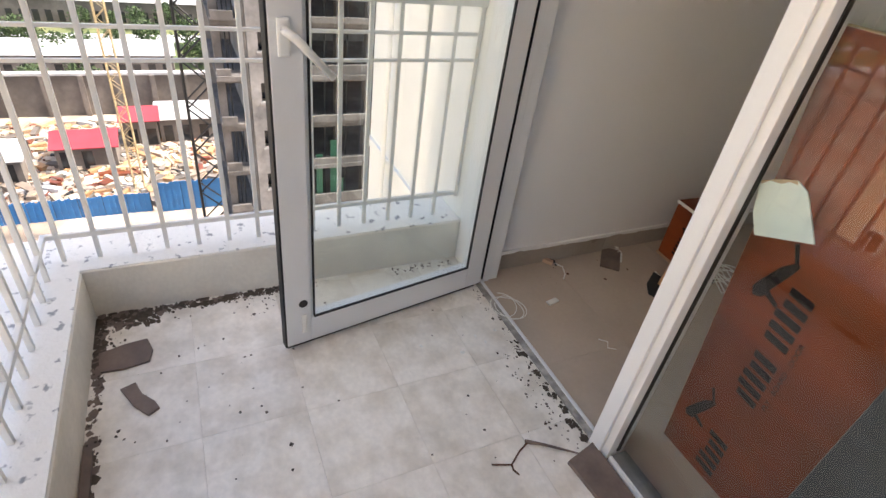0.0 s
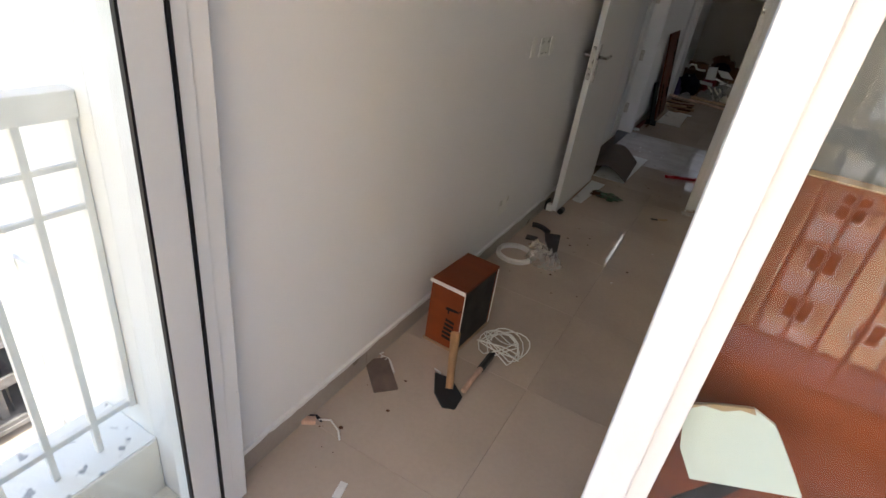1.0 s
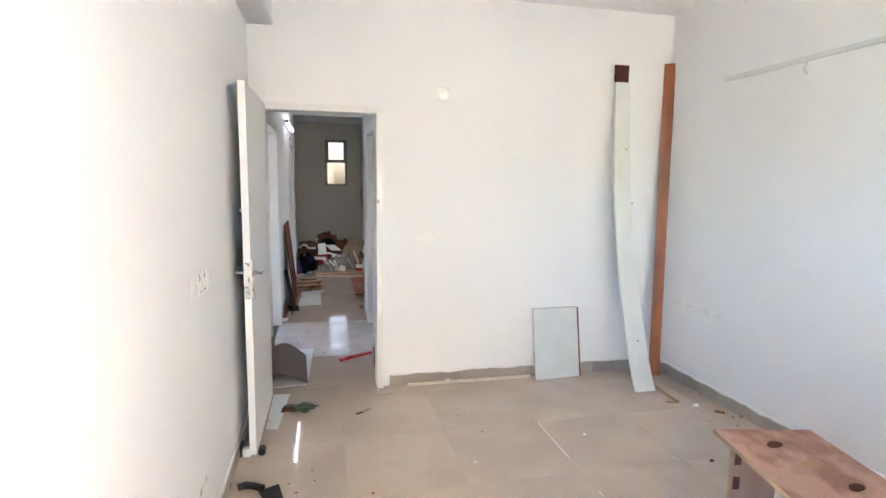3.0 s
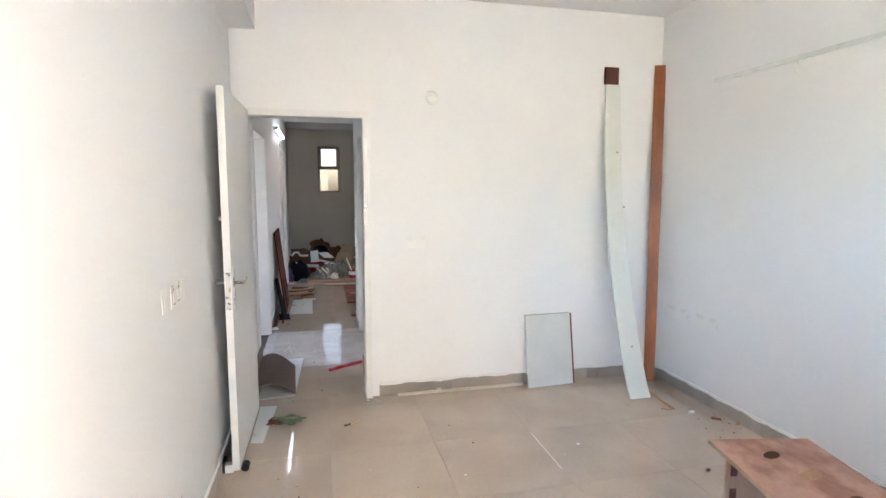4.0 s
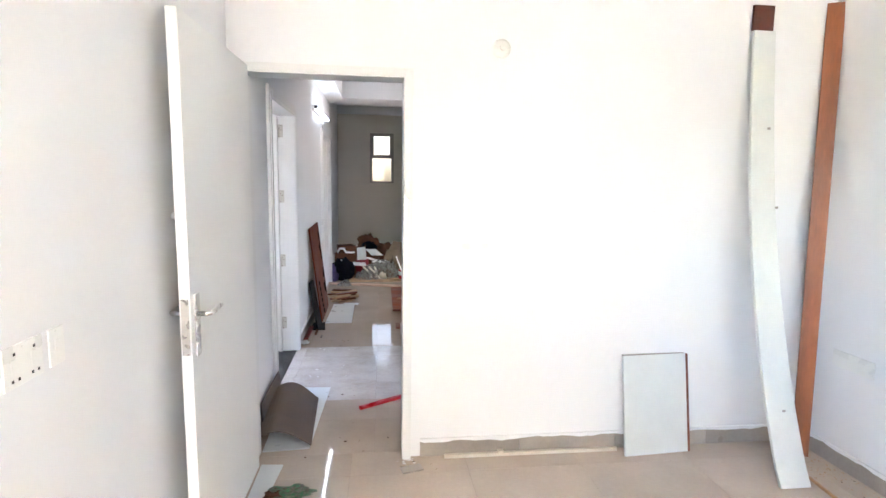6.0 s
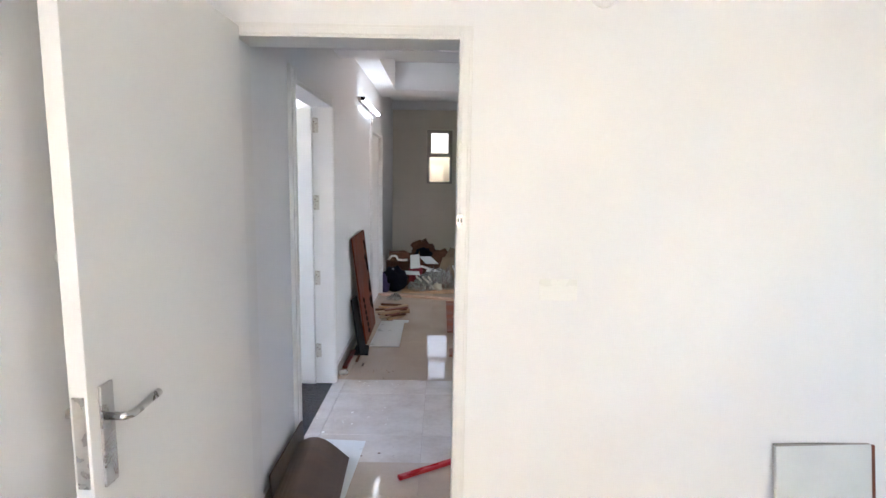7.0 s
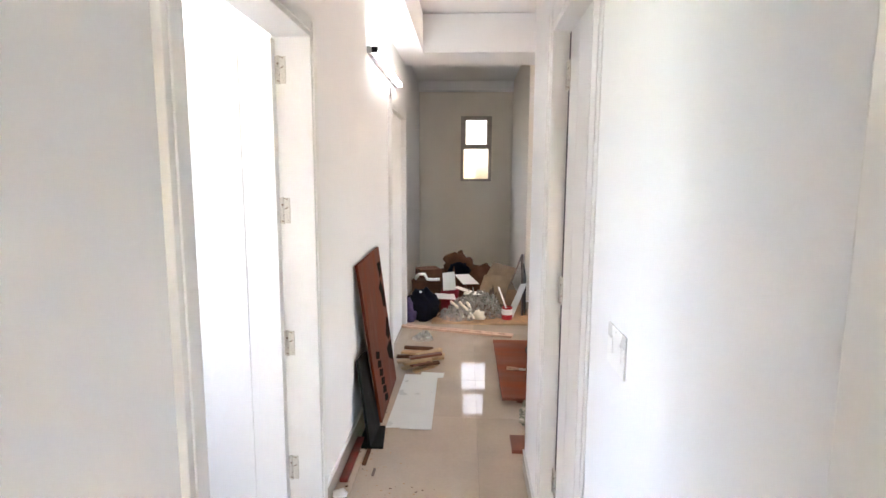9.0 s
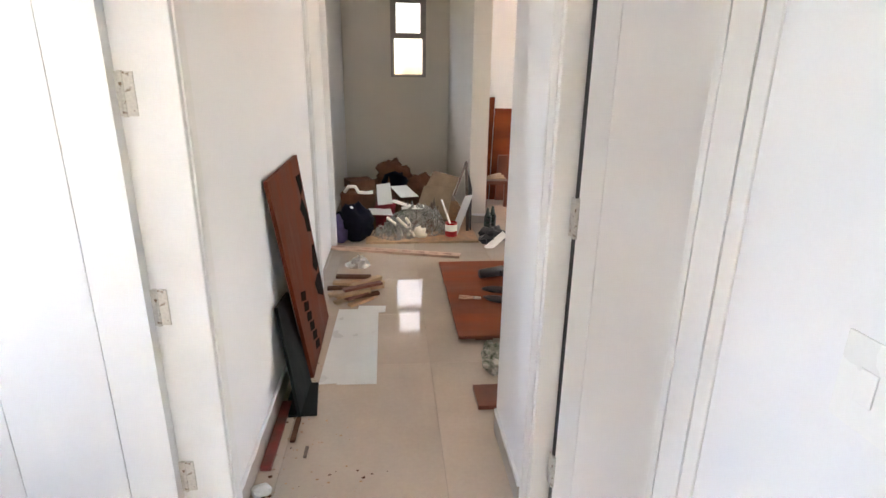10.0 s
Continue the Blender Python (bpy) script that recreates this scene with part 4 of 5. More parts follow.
crumbs("mud", [(-1.181, 0.096, 0.018, 0.329, 220), (-1.069, -0.243, 0.112, 0.014, 120), (-0.509, -0.243, 0.112, 0.012, 70), (-0.230, -0.234, 0.078, 0.020, 110), (-1.147, -0.131, 0.034, 0.068, 110), (-0.364, 1.116, 0.280, 0.012, 40)], DUST, "dark caked mud in the balcony corners", 5, 0.021, 0.12)
crumbs("mud_smear", [(-0.86, -0.245, 0.33, 0.012, 120), (-1.18, 0.05, 0.014, 0.30, 80), (-1.15, -0.20, 0.05, 0.05, 60)], BROWNTILE, "brown mud smeared along the parapet foot", 15, 0.024, 0.08)
crumbs("dirt", [(-1.170, 0.130, 0.025, 0.409, 200), (-1.170, 0.959, 0.022, 0.136, 70), (-0.454, -0.239, 0.672, 0.018, 240), (-0.901, -0.006, 0.280, 0.227, 30), (-0.565, 1.113, 0.426, 0.020, 110), (-0.398, 1.062, 0.224, 0.035, 70), (-0.454, 0.414, 0.672, 0.625, 60), (-1.103, 0.323, 0.056, 0.114, 70), (-1.069, -0.211, 0.112, 0.040, 90)], DUST, "dark dirt and crumbs along the balcony edges", 3, 0.008)
crumbs("litter", [(-0.95, 1.6, 0.1, 0.3, 14), (-0.85, 3.3, 0.2, 0.5, 26), (1.9, 3.9, 0.12, 0.4, 34), (-0.8, 6.75, 0.25, 0.12, 16), (-0.6, 5.2, 0.3, 0.5, 22), (-0.15, 4.62, 0.1, 0.06, 14), (0.6, 3.4, 1.2, 1.0, 22), (-1.0, 7.2, 0.06, 0.6, 26)], CARD, "small chips and litter on the room floor", 8, 0.011)
crumbs("sawdust", [(1.97, 4.25, 0.06, 0.42, 170), (1.98, 3.82, 0.05, 0.12, 70), (1.90, 4.45, 0.10, 0.14, 50), (-0.98, 4.0, 0.07, 0.5, 60), (-0.97, 7.1, 0.07, 0.5, 80), (-0.85, 6.9, 0.2, 0.25, 50)], TIMBER, "brown sawdust and splinters along the wall foot", 12, 0.008)
crumbs("paint_flakes", [(-0.75, 6.55, 0.2, 0.05, 14), (-0.8, 5.9, 0.25, 0.25, 20), (-0.22, 4.66, 0.05, 0.03, 16), (1.86, 3.95, 0.03, 0.03, 3), (-0.6, 0.95, 0.2, 0.2, 10), (0.3, 3.2, 0.8, 0.8, 10)], PLASTIC, "white paint and plaster flakes on the floor", 9, 0.013)

# ---- loose things along the west wall ----


def coil(name, label, cx, cy, r, turns, seed, wire=0.0022, lift=0.02):
    g = random.Random(seed)
    pts = []
    n = int(turns * 18)
    for i in range(n):
        a = 2 * math.pi * i / 18
        rr = r * (1 + 0.25 * math.sin(0.37 * i + seed))
        pts.append((cx + rr * math.cos(a) + 0.25 * r * math.sin(0.21 * i + seed), cy + 0.8 * rr * math.sin(a) + 0.2 * r * math.cos(0.17 * i), wire + lift * abs(math.sin(0.29 * i + seed))))
    return solid(name, tube_bm(pts, wire, 6), WIRE, label, "wire", smooth=True)


coil("wire_loop", "thin white wire in loose loops on the tiles", -0.835, 1.185, 0.068, 2.6, 1, 0.0018, 0.012)
coil("wire_coil", "tangled coil of white wire beside the wooden box", -0.665, 2.27, 0.078, 7.6, 4, 0.0026, 0.07)
solid("wire_piece", tube_bm([(-1.02, 1.56, 0.01), (-0.985, 1.58, 0.012), (-0.94, 1.565, 0.006), (-0.915, 1.54, 0.003)], 0.0035, 6), WIRE, "short bent piece of white wire", "wire", group="wire pieces", smooth=True)
solid("wire_piece", tube_bm([(-1.05, 1.97, 0.006)] + [(-1.05 + 0.006 * i, 1.945 + 0.012 * math.sin(i * 2.1), 0.009 + 0.007 * math.cos(i * 2.1)) for i in range(9)], 0.003, 6), WIRE, "short curled piece of white wire", "wire", group="wire pieces", smooth=True)
solid("wire_piece", tube_bm([(-0.84, 2.02, 0.004), (-0.81, 2.01, 0.008), (-0.79, 1.98, 0.004)], 0.0035, 6), WIRE, "short bent piece of white wire", "wire", group="wire pieces", smooth=True)
solid("wire_piece", tube_bm([(-0.55, 1.45, 0.004), (-0.52, 1.47, 0.012), (-0.50, 1.455, 0.004), (-0.48, 1.48, 0.008)], 0.002, 6), WIRE, "short bent piece of white wire", "wire", group="wire pieces", smooth=True)
jb = thing("wire_connector", pose(-1.05, 1.535, 0, 0, 0, 35), "small pink wire connector block with a black wire", "connector")
part("block", boxes_bm((-0.03, 0.03, -0.012, 0.012, 0, 0.018), bevel=0.003), PINKPLY, jb)
part("black_wire", tube_bm([(0.0, 0.02, 0.006), (0.03, 0.015, 0.012), (0.05, 0.0, 0.006)], 0.006, 6), BLACK, jb)
solid("chip", boxes_bm((-0.012, 0.012, -0.028, 0.028, 0, 0.006), bevel=0.001), PLASTIC, "small white plastic chip on the tiles", "chip", m=pose(-0.797, 1.40, 0, 0, 0, 12))
tp = thing("skirting_offcut", pose(-0.985, 1.865, 0, 0, 0, 48), "grey brown skirting tile offcut lying on the floor", "tile")
part("tile", boxes_bm((-0.045, 0.045, -0.085, 0.085, 0, 0.010), bevel=0.001), BROWNTILE, tp)
part("back_edge", boxes_bm((0.0405, 0.054, -0.0, 0.07, 0.001, 0.007)), PLASTIC, tp, "white chipped strip")

# wooden box with stamped side and black open face
bx = thing("wooden_box", pose(-0.897, 2.155, 0.0, 0, 0, -3.5) @ Matrix.Diagonal((0.89, 1.02, 0.945, 1)), "orange plywood box with black lining and pale edges", "box")
part("side_panel", boxes_bm((-0.085, 0.085, 0.0, 0.012, 0.012, 0.305)), PLY, bx)
part("side_panel", boxes_bm((-0.085, 0.085, 0.258, 0.27, 0.012, 0.305)), PLY, bx)
part("back_panel", boxes_bm((-0.085, -0.073, 0.0125, 0.2575, 0.012, 0.305)), PLY, bx)
part("top", boxes_bm((-0.09, 0.088, -0.002, 0.272, 0.3055, 0.318), bevel=0.001), PLY, bx)
part("edge_strip", boxes_bm((-0.092, 0.089, -0.007, -0.0025, 0.304, 0.319)), PLASTIC, bx, "pale edge strip")
part("edge_strip", boxes_bm((-0.092, 0.089, -0.004, 0.272, 0.0, 0.0115)), PLYEDGE, bx, "pale bottom strip")
part("edge_strip", boxes_bm((0.0855, 0.088, -0.001, 0.004, 0.012, 0.304)), PLASTIC, bx)
part("edge_strip", boxes_bm((0.0855, 0.088, 0.264, 0.27, 0.012, 0.304)), PLASTIC, bx)
part("lining", boxes_bm((0.072, 0.083, 0.0125, 0.2575, 0.0125, 0.3045)), BLACK, bx, "black lining")
letters(bx, pose(0.055, -0.0002, 0.05, 90) @ pose(0, 0, 0, 0, 0, 90), 5, 0.018, 0.05, 0.004, 6)
mark(bx, pose(0.0, -0.0002, 0.19, 90), 0.07)

ax = thing("adze", pose(-0.735, 1.955, 0, 0, 0, 0), "small adze with a worn wooden handle and black blade", "tool")
part("blade", prism_bm([(-0.085, 0.045), (-0.02, 0.06), (0.055, 0.015), (0.06, -0.05), (0.02, -0.07), (-0.04, -0.03)], 0.012, 0.002), BLACK, ax, m=pose(0, -0.02, 0.004, 8, 6, 0))
part("handle", tube_bm([(0.0, -0.01, 0.02), (-0.03, 0.05, 0.065), (-0.06, 0.11, 0.115), (-0.077, 0.145, 0.145)], 0.016, 10, taper=(0.9, 0.95, 1.1, 1.25)), TIMBER, ax, smooth=True)
hm = thing("hammer", pose(-0.665, 2.035, 0, 0, 0, 16), "hammer with a dark rubber grip on the floor", "tool")
part("shaft", tube_bm([(-0.04, -0.06, 0.02), (0.0, 0.08, 0.022)], 0.011, 8), PINKPLY, hm)
part("grip", tube_bm([(0.0, 0.081, 0.022), (0.03, 0.19, 0.022)], 0.015, 8), BLACK, hm, "dark rubber grip")

ring = thing("tape_roll", pose(-0.955, 3.10, 0.0), "roll of white edge band lying on the floor", "roll")
part("band", lathe_bm([(0.086, 0.0), (0.106, 0.0), (0.106, 0.022), (0.086, 0.022), (0.086, 0.0)], 40), PLASTIC, ring, smooth=False)


def crumple_bm(rx, ry, rz, seed, rough=0.35, rings=9, segs=14):
    """A crumpled lump that rests on z = 0."""
    bm = bmesh.new()
    bmesh.ops.create_uvsphere(bm, u_segments=segs, v_segments=rings, radius=1.0)
    for v in bm.verts:
        d = 1 + rough * noise.noise(v.co * 1.9 + Vector((seed, seed * 1.7, 0))) + 0.5 * rough * noise.noise(v.co * 5.1 + Vector((0, seed, seed)))
        v.co = Vector((v.co.x * rx * d, v.co.y * ry * d, max(0.0, (v.co.z * d + 0.75)) * rz / 1.7))
    return bm


def drape_bm(w, d, h, seed, n=26):
    """A crumpled thin sheet with an uneven outline, sagging to its rim."""
    bm = bmesh.new()
    at = {}
    for i in range(n + 1):
        for j in range(n + 1):
            u, v = 2 * i / n - 1, 2 * j / n - 1
            r = max(1.0, math.hypot(u, v) / max(1e-6, abs(u), abs(v)))
            u, v = u / r, v / r
            q = Vector((u * 2.2 + seed, v * 2.2, seed * 0.7))
            k = 1 + 0.35 * noise.noise(q * 0.8)
            fold = abs(noise.noise(q * 1.3)) + 0.6 * abs(noise.noise(q * 2.9))
            edge = max(0.0, 1 - (u * u + v * v)) ** 0.6
            at[i, j] = bm.verts.new((w * u * k, d * v * k, 0.004 + h * edge * (0.35 + 1.1 * fold)))
    for i in range(n):
        for j in range(n):
            bm.faces.new((at[i, j], at[i + 1, j], at[i + 1, j + 1], at[i, j + 1]))
    return bm


CLEARFILM = pbr("clear_crumpled_film", (0.75, 0.73, 0.68), 0.18, var=0.2, scale=30, fine=90, bump=0.3)
CLEARFILM.node_tree.nodes["Principled BSDF"].inputs["Alpha"].default_value = 0.36
solid("plastic_bag", drape_bm(0.10, 0.07, 0.10, 2.0, 20), CLEARFILM, "crumpled clear plastic bag beside the tape roll", "bag", m=pose(-0.80, 3.13, 0))
solid("plastic_bag", drape_bm(0.055, 0.055, 0.07, 5.0, 16), CLEARFILM, "small crumpled clear plastic bag", "bag", m=pose(-0.87, 3.22, 0))
sawt = thing("hand_saw", pose(0, 0, 0), "black hand saw blade with a curved handle", "tool")
part("blade", prism_bm([(-0.92, 3.49), (-0.83, 3.535), (-0.755, 3.22), (-0.80, 3.23), (-0.845, 3.30)], 0.006), BLACK, sawt)
part("handle", tube_bm([(-0.90, 3.50, 0.012), (-0.95, 3.53, 0.014), (-0.99, 3.54, 0.014), (-1.02, 3.53, 0.012)], 0.017, 8), BLACK, sawt)
solid("black_block", boxes_bm((-0.035, 0.035, -0.025, 0.025, 0, 0.012), bevel=0.002), BLACK, "small black metal plate on the floor", "plate", m=pose(-0.955, 3.36, 0, 0, 0, 10))
solid("rag", crumple_bm(0.022, 0.018, 0.014, 3.0), TIMBER, "small brown scrap on the floor", "scrap", m=pose(-0.92, 3.27, 0))
ds = thing("door_wedge", pose(-1.012, 3.86, 0), "white wedge with a dark roller under the open door", "wedge")
part("block", boxes_bm((-0.03, 0.012, -0.02, 0.02, 0.0, 0.045), bevel=0.003), PLASTIC, ds)
part("roller", tube_bm([(0.07, -0.02, 0.02), (0.07, 0.03, 0.02)], 0.02, 12), BLACK, ds)
part("pad", boxes_bm((-0.045, -0.031, -0.015, 0.06, 0, 0.06)), BLACK, ds)
gb = thing("net_bag", pose(-0.75, 4.40, 0), "crumpled green and brown net bag on the floor", "bag")
part("net", crumple_bm(0.085, 0.045, 0.035, 7.0, 0.9, 14, 22), pbr("green_plastic_net", (0.03, 0.16, 0.06), 0.5, var=0.5, scale=40, col2=(0.12, 0.10, 0.07), bump=0.5), gb)
part("scrap", crumple_bm(0.05, 0.03, 0.03, 9.0, 0.9, 10, 16), CARD, gb, m=pose(-0.08, 0.0, 0))
kn = thing("chisel", pose(-0.37, 4.28, 0, 0, 0, 28), "small chisel with a pale handle on the floor", "tool")
part("handle", tube_bm([(0.0, 0, 0.008), (0.07, 0.01, 0.008)], 0.007, 8), PLYEDGE, kn)
part("blade", boxes_bm((-0.045, -0.0005, -0.008, 0.008, 0.003, 0.008)), BLACK, kn)
solid("floor_chip", boxes_bm((-0.055, 0.055, -0.03, 0.03, 0, 0.008), bevel=0.002), SKIRT, "broken skirting piece before the door frame", "tile", m=pose(-0.19, 4.58, 0, 0, 0, 15))

# ---- along the door wall ----
BATTEN = pbr("pale_dusty_batten", (0.70, 0.63, 0.53), 0.7, var=0.15, scale=8, fine=90, bump=0.1)
sk = thing("timber_batten", pose(0, 0, 0), "thin pale timber batten along the skirting", "batten")
part("stick", boxes_bm((-0.01, 0.95, 4.668, 4.690, 0.0, 0.018), bevel=0.002), BATTEN, sk)
part("nail_block", boxes_bm((0.28, 0.31, 4.670, 4.692, 0.0185, 0.03)), BATTEN, sk)
pn = thing("cupboard_panel", pose(0.966, 4.615, 0.0, 81, 0, 4), "small grey white laminate panel with a dark red edge", "panel")
part("face", boxes_bm((0.0, 0.375, 0.0, 0.54, 0.0, 0.016)), LAMINATE, pn)
part("edge", boxes_bm((0.3752, 0.389, 0.0, 0.54, -0.004, 0.016)), PLYDK, pn, "dark red edge")
part("edge", boxes_bm((0.0, 0.389, 0.5402, 0.546, -0.002, 0.0155)), WFRAME, pn, "thin grey top edge")

# warped white plank
bm = bmesh.new()
rows = []
N = 24
for i in range(N + 1):
    u = i / N
    x = 1.648 - 0.026 * u - 0.058 * math.sin(math.pi * u) + 0.02 * (1 - u)
    y = 4.245 + (4.688 - 4.245) * u ** 0.8
    w = 0.080 - 0.022 * u
    z = 0.004 + 2.255 * u
    rows.append([bm.verts.new((x + sx * w, y + sy * 0.009, z)) for sx, sy in ((-1, -1), (1, -1), (1, 1), (-1, 1))])
for a, b in zip(rows, rows[1:]):
    for k in range(4):
        bm.faces.new((a[k], a[(k + 1) % 4], b[(k + 1) % 4], b[k]))
bm.faces.new(rows[0][::-1]), bm.faces.new(rows[-1])
bmesh.ops.recalc_face_normals(bm, faces=bm.faces[:])
pk = thing("white_plank", pose(0, 0, 0), "long bowed white plank with a bare dark top end", "plank")
part("board", bm, pbr("chalky_white_laminate", (0.72, 0.73, 0.69), 0.5, var=0.06, scale=5, fine=80), pk)
part("bare_top", boxes_bm((1.556, 1.668, 4.683, 4.699, 2.26, 2.385)), pbr("bare_dark_wood", (0.10, 0.025, 0.014), 0.7, var=0.4, scale=12, fine=80), pk, "bare dark brown top end")
for z, dx in ((1.75, 0.0), (1.35, 0.03), (0.35, 0.02)):
    part("knot_mark", boxes_bm((1.615 + dx, 1.632 + dx, 4.245 + 0.443 * (z / 2.3) ** 0.8 - 0.0102, 4.245 + 0.443 * (z / 2.3) ** 0.8 - 0.009, z, z + 0.012)), WFRAME, pk)
ob = thing("timber_strip", look((1.925, 4.52, 0.0), (2.022, 4.695, 2.42)) @ pose(0, 0, 0, 180, 0, 0), "long red brown timber strip standing in the corner", "strip")
part("strip", boxes_bm((-0.04, 0.04, -0.008, 0.008, 0.008, 2.43), bevel=0.001), pbr("red_brown_timber", (0.35, 0.11, 0.037), 0.5, var=0.4, scale=3, fine=30, bump=0.05, stretch=(3, 3, 0.7)), ob)
rod = thing("timber_rod", pose(0, 0, 0), "thin broken timber rod on the floor", "rod")
part("rod", tube_bm([(1.80, 4.31, 0.008), (1.785, 4.15, 0.008), (1.775, 4.02, 0.008)], 0.008, 6), TIMBER, rod)
part("splinter", tube_bm([(1.70, 4.05, 0.004), (1.76, 4.02, 0.004)], 0.004, 5), TIMBER, rod)
solid("plaster_lump", crumple_bm(0.022, 0.014, 0.016, 4), PLASTIC, "small white plaster lump on the floor", "lump", m=pose(1.86, 3.95, 0))
solid("wood_chip", boxes_bm((-0.03, 0.03, -0.012, 0.012, 0, 0.01), bevel=0.002), PLYDK, "small dark red wood chip", "chip", m=pose(1.95, 3.83, 0, 0, 0, -40))
solid("wood_chip", crumple_bm(0.03, 0.012, 0.014, 6), TIMBER, "small brown wood chip", "chip", m=pose(2.04, 3.74, 0, 0, 0, 30))
solid("wood_chip", crumple_bm(0.016, 0.010, 0.010, 11), CARD, "small brown wood chip", "chip", m=pose(1.45, 3.30, 0, 0, 0, 30))

# ---- work stool ----
INKBROWN = pbr("faded_brown_ink", (0.22, 0.10, 0.07), 0.7, var=0.4, scale=60)
st = thing("work_stool", pose(1.10, 2.43, 0.0, 0, 0, -12), "rough plywood work stool with a stained top", "stool")
part("seat", boxes_bm((-0.2, 0.2, -0.29, 0.29, 0.475, 0.493), bevel=0.001), TOPPLY, st)
part("seat_edge", boxes_bm((-0.2015, -0.2002, -0.29, 0.29, 0.476, 0.492), (-0.2, 0.2, -0.2915, -0.2902, 0.476, 0.492)), PLYEDGE, st, "pale raw ply edge")
leg = part("leg_panel", boxes_bm((-0.155, 0.03, 0.22, 0.238, 0.0, 0.474)), PINKPLY, st, "pale pink ply with stamps")
for k in range(4):
    part("ink_bar", boxes_bm((-0.145, -0.118, 0.2193, 0.2199, 0.06 + 0.105 * k, 0.115 + 0.105 * k)), INKBROWN, leg)
part("leg_edge", boxes_bm((-0.1565, -0.1552, 0.2205, 0.2375, 0.001, 0.473)), PLYEDGE, st)
part("leg_panel", boxes_bm((-0.19, -0.165, -0.27, -0.22, 0.0, 0.474)), PLASTIC, st, "white painted leg")
part("leg_panel", boxes_bm((0.02, 0.19, -0.27, -0.252, 0.0, 0.474)), PLY, st)
part("brace", boxes_bm((-0.164, 0.02, -0.26, -0.245, 0.24, 0.30)), PLASTIC, st)
for x, y, r in ((0.02, 0.02, 0.05), (0.06, -0.13, 0.035), (-0.03, 0.16, 0.04)):
    part("knot_stain", lathe_bm([(0, 0.4932), (r, 0.4932), (r * 0.9, 0.4936), (0, 0.4937)], 14), TIMBER if r > 0.045 else CARD, st, "dark knot stain", m=pose(x, y, 0, 0, 0, 30) @ Matrix.Diagonal((1.0, 0.55, 1, 1)))
part("paint_spill", lathe_bm([(0, 0.4935), (0.055, 0.4935), (0.05, 0.4945), (0, 0.495)], 20), REDPAINT, st, "dried red paint spill", m=pose(-0.115, -0.255, 0) @ Matrix.Diagonal((1.25, 0.5, 1, 1)))
tr = thing("open_crate", pose(0.97, 2.487, 0, 0, 0, -4), "small open red brown wooden crate on the floor", "crate")
for a in ((-0.165, 0.165, -0.10, -0.09, 0, 0.09), (-0.165, 0.165, 0.09, 0.10, 0, 0.09), (-0.165, -0.155, -0.09, 0.09, 0, 0.09), (0.155, 0.165, -0.09, 0.09, 0, 0.09), (-0.07, -0.06, -0.09, 0.09, 0.011, 0.09), (0.08, 0.09, -0.09, 0.09, 0.011, 0.09), (-0.155, 0.155, -0.09, 0.09, 0, 0.01)):
    part("board", boxes_bm(a), PLYDK, tr)
for a in ((-0.165, 0.165, 0.0902, 0.0998, 0.0902, 0.092), (-0.1648, -0.1552, -0.09, 0.09, 0.0902, 0.092), (-0.0698, -0.0602, -0.09, 0.09, 0.0902, 0.092), (0.0802, 0.0898, -0.09, 0.09, 0.0902, 0.092)):
    part("raw_edge", boxes_bm(a), PLYEDGE, tr)

# ---- passage floor ----


def bent_sheet(name, x0, x1, y0, y1, lift, mat, label, cat, t=0.004, turn=0.0):
    """A thin board, arched across its width and propped on its wall side."""
    bm = bmesh.new()
    n = 14
    cx, cy = (x0 + x1) / 2, (y0 + y1) / 2
    g = []
    for i in range(n + 1):
        u = i / n
        z = lift * math.sin(math.pi * (0.18 + 0.82 * u)) ** 1.1 + 0.002
        x = x0 + (x1 - x0) * u
        g.append([bm.verts.new((x - cx, y - cy, z * (1.0 if y > cy else 0.75) + dz)) for y, dz in ((y0, 0), (y1, 0), (y1, t), (y0, t))])
    for a, b in zip(g, g[1:]):
        for k in range(4):
            bm.faces.new((a[k], a[(k + 1) % 4], b[(k + 1) % 4], b[k]))
    bm.faces.new(g[0]), bm.faces.new(g[-1][::-1])
    bmesh.ops.recalc_face_normals(bm, faces=bm.faces[:])
    return solid(name, bm, mat, label, cat, m=pose(cx, cy, 0, 0, 0, turn))


bent_sheet("bowed_board", -1.045, -0.745, 4.86, 5.50, 0.12, GREYCARD, "bowed grey brown board lying in the passage", "board", 0.006, 3)
rough_plate("white_sheet", [(-0.98, 4.82), (-0.735, 4.84), (-0.70, 5.70), (-1.0, 5.72)], 0.003, LAMINATE, "white laminate sheet under the bowed board", "sheet", 0.0, "white sheets")
rough_plate("white_sheet", [(-0.955, 4.16), (-0.885, 4.15), (-0.845, 4.68), (-0.955, 4.69)], 0.003, LAMINATE, "white laminate sheet beside the open door", "sheet", 0.0, "white sheets")
solid("skirting_board_offcut", boxes_bm((-0.005, 0.005, -0.27, 0.27, 0, 0.17), bevel=0.001), GREYCARD, "grey brown board offcut leaning at the wall foot", "board", m=pose(-1.024, 5.325, 0.0, 0, -4, 0))
solid("red_bar", boxes_bm((-0.16, 0.16, -0.014, 0.014, 0, 0.02), bevel=0.003), REDPAINT, "red painted level bar on the passage floor", "bar", m=pose(-0.345, 5.40, 0, 0, 0, 31))
solid("wood_offcut", boxes_bm((-0.03, 0.03, -0.08, 0.08, 0, 0.12), bevel=0.002), PLYDK, "red brown wood offcut standing against the wall", "offcut", m=pose(-0.185, 5.22, 0, 0, 0, 0))
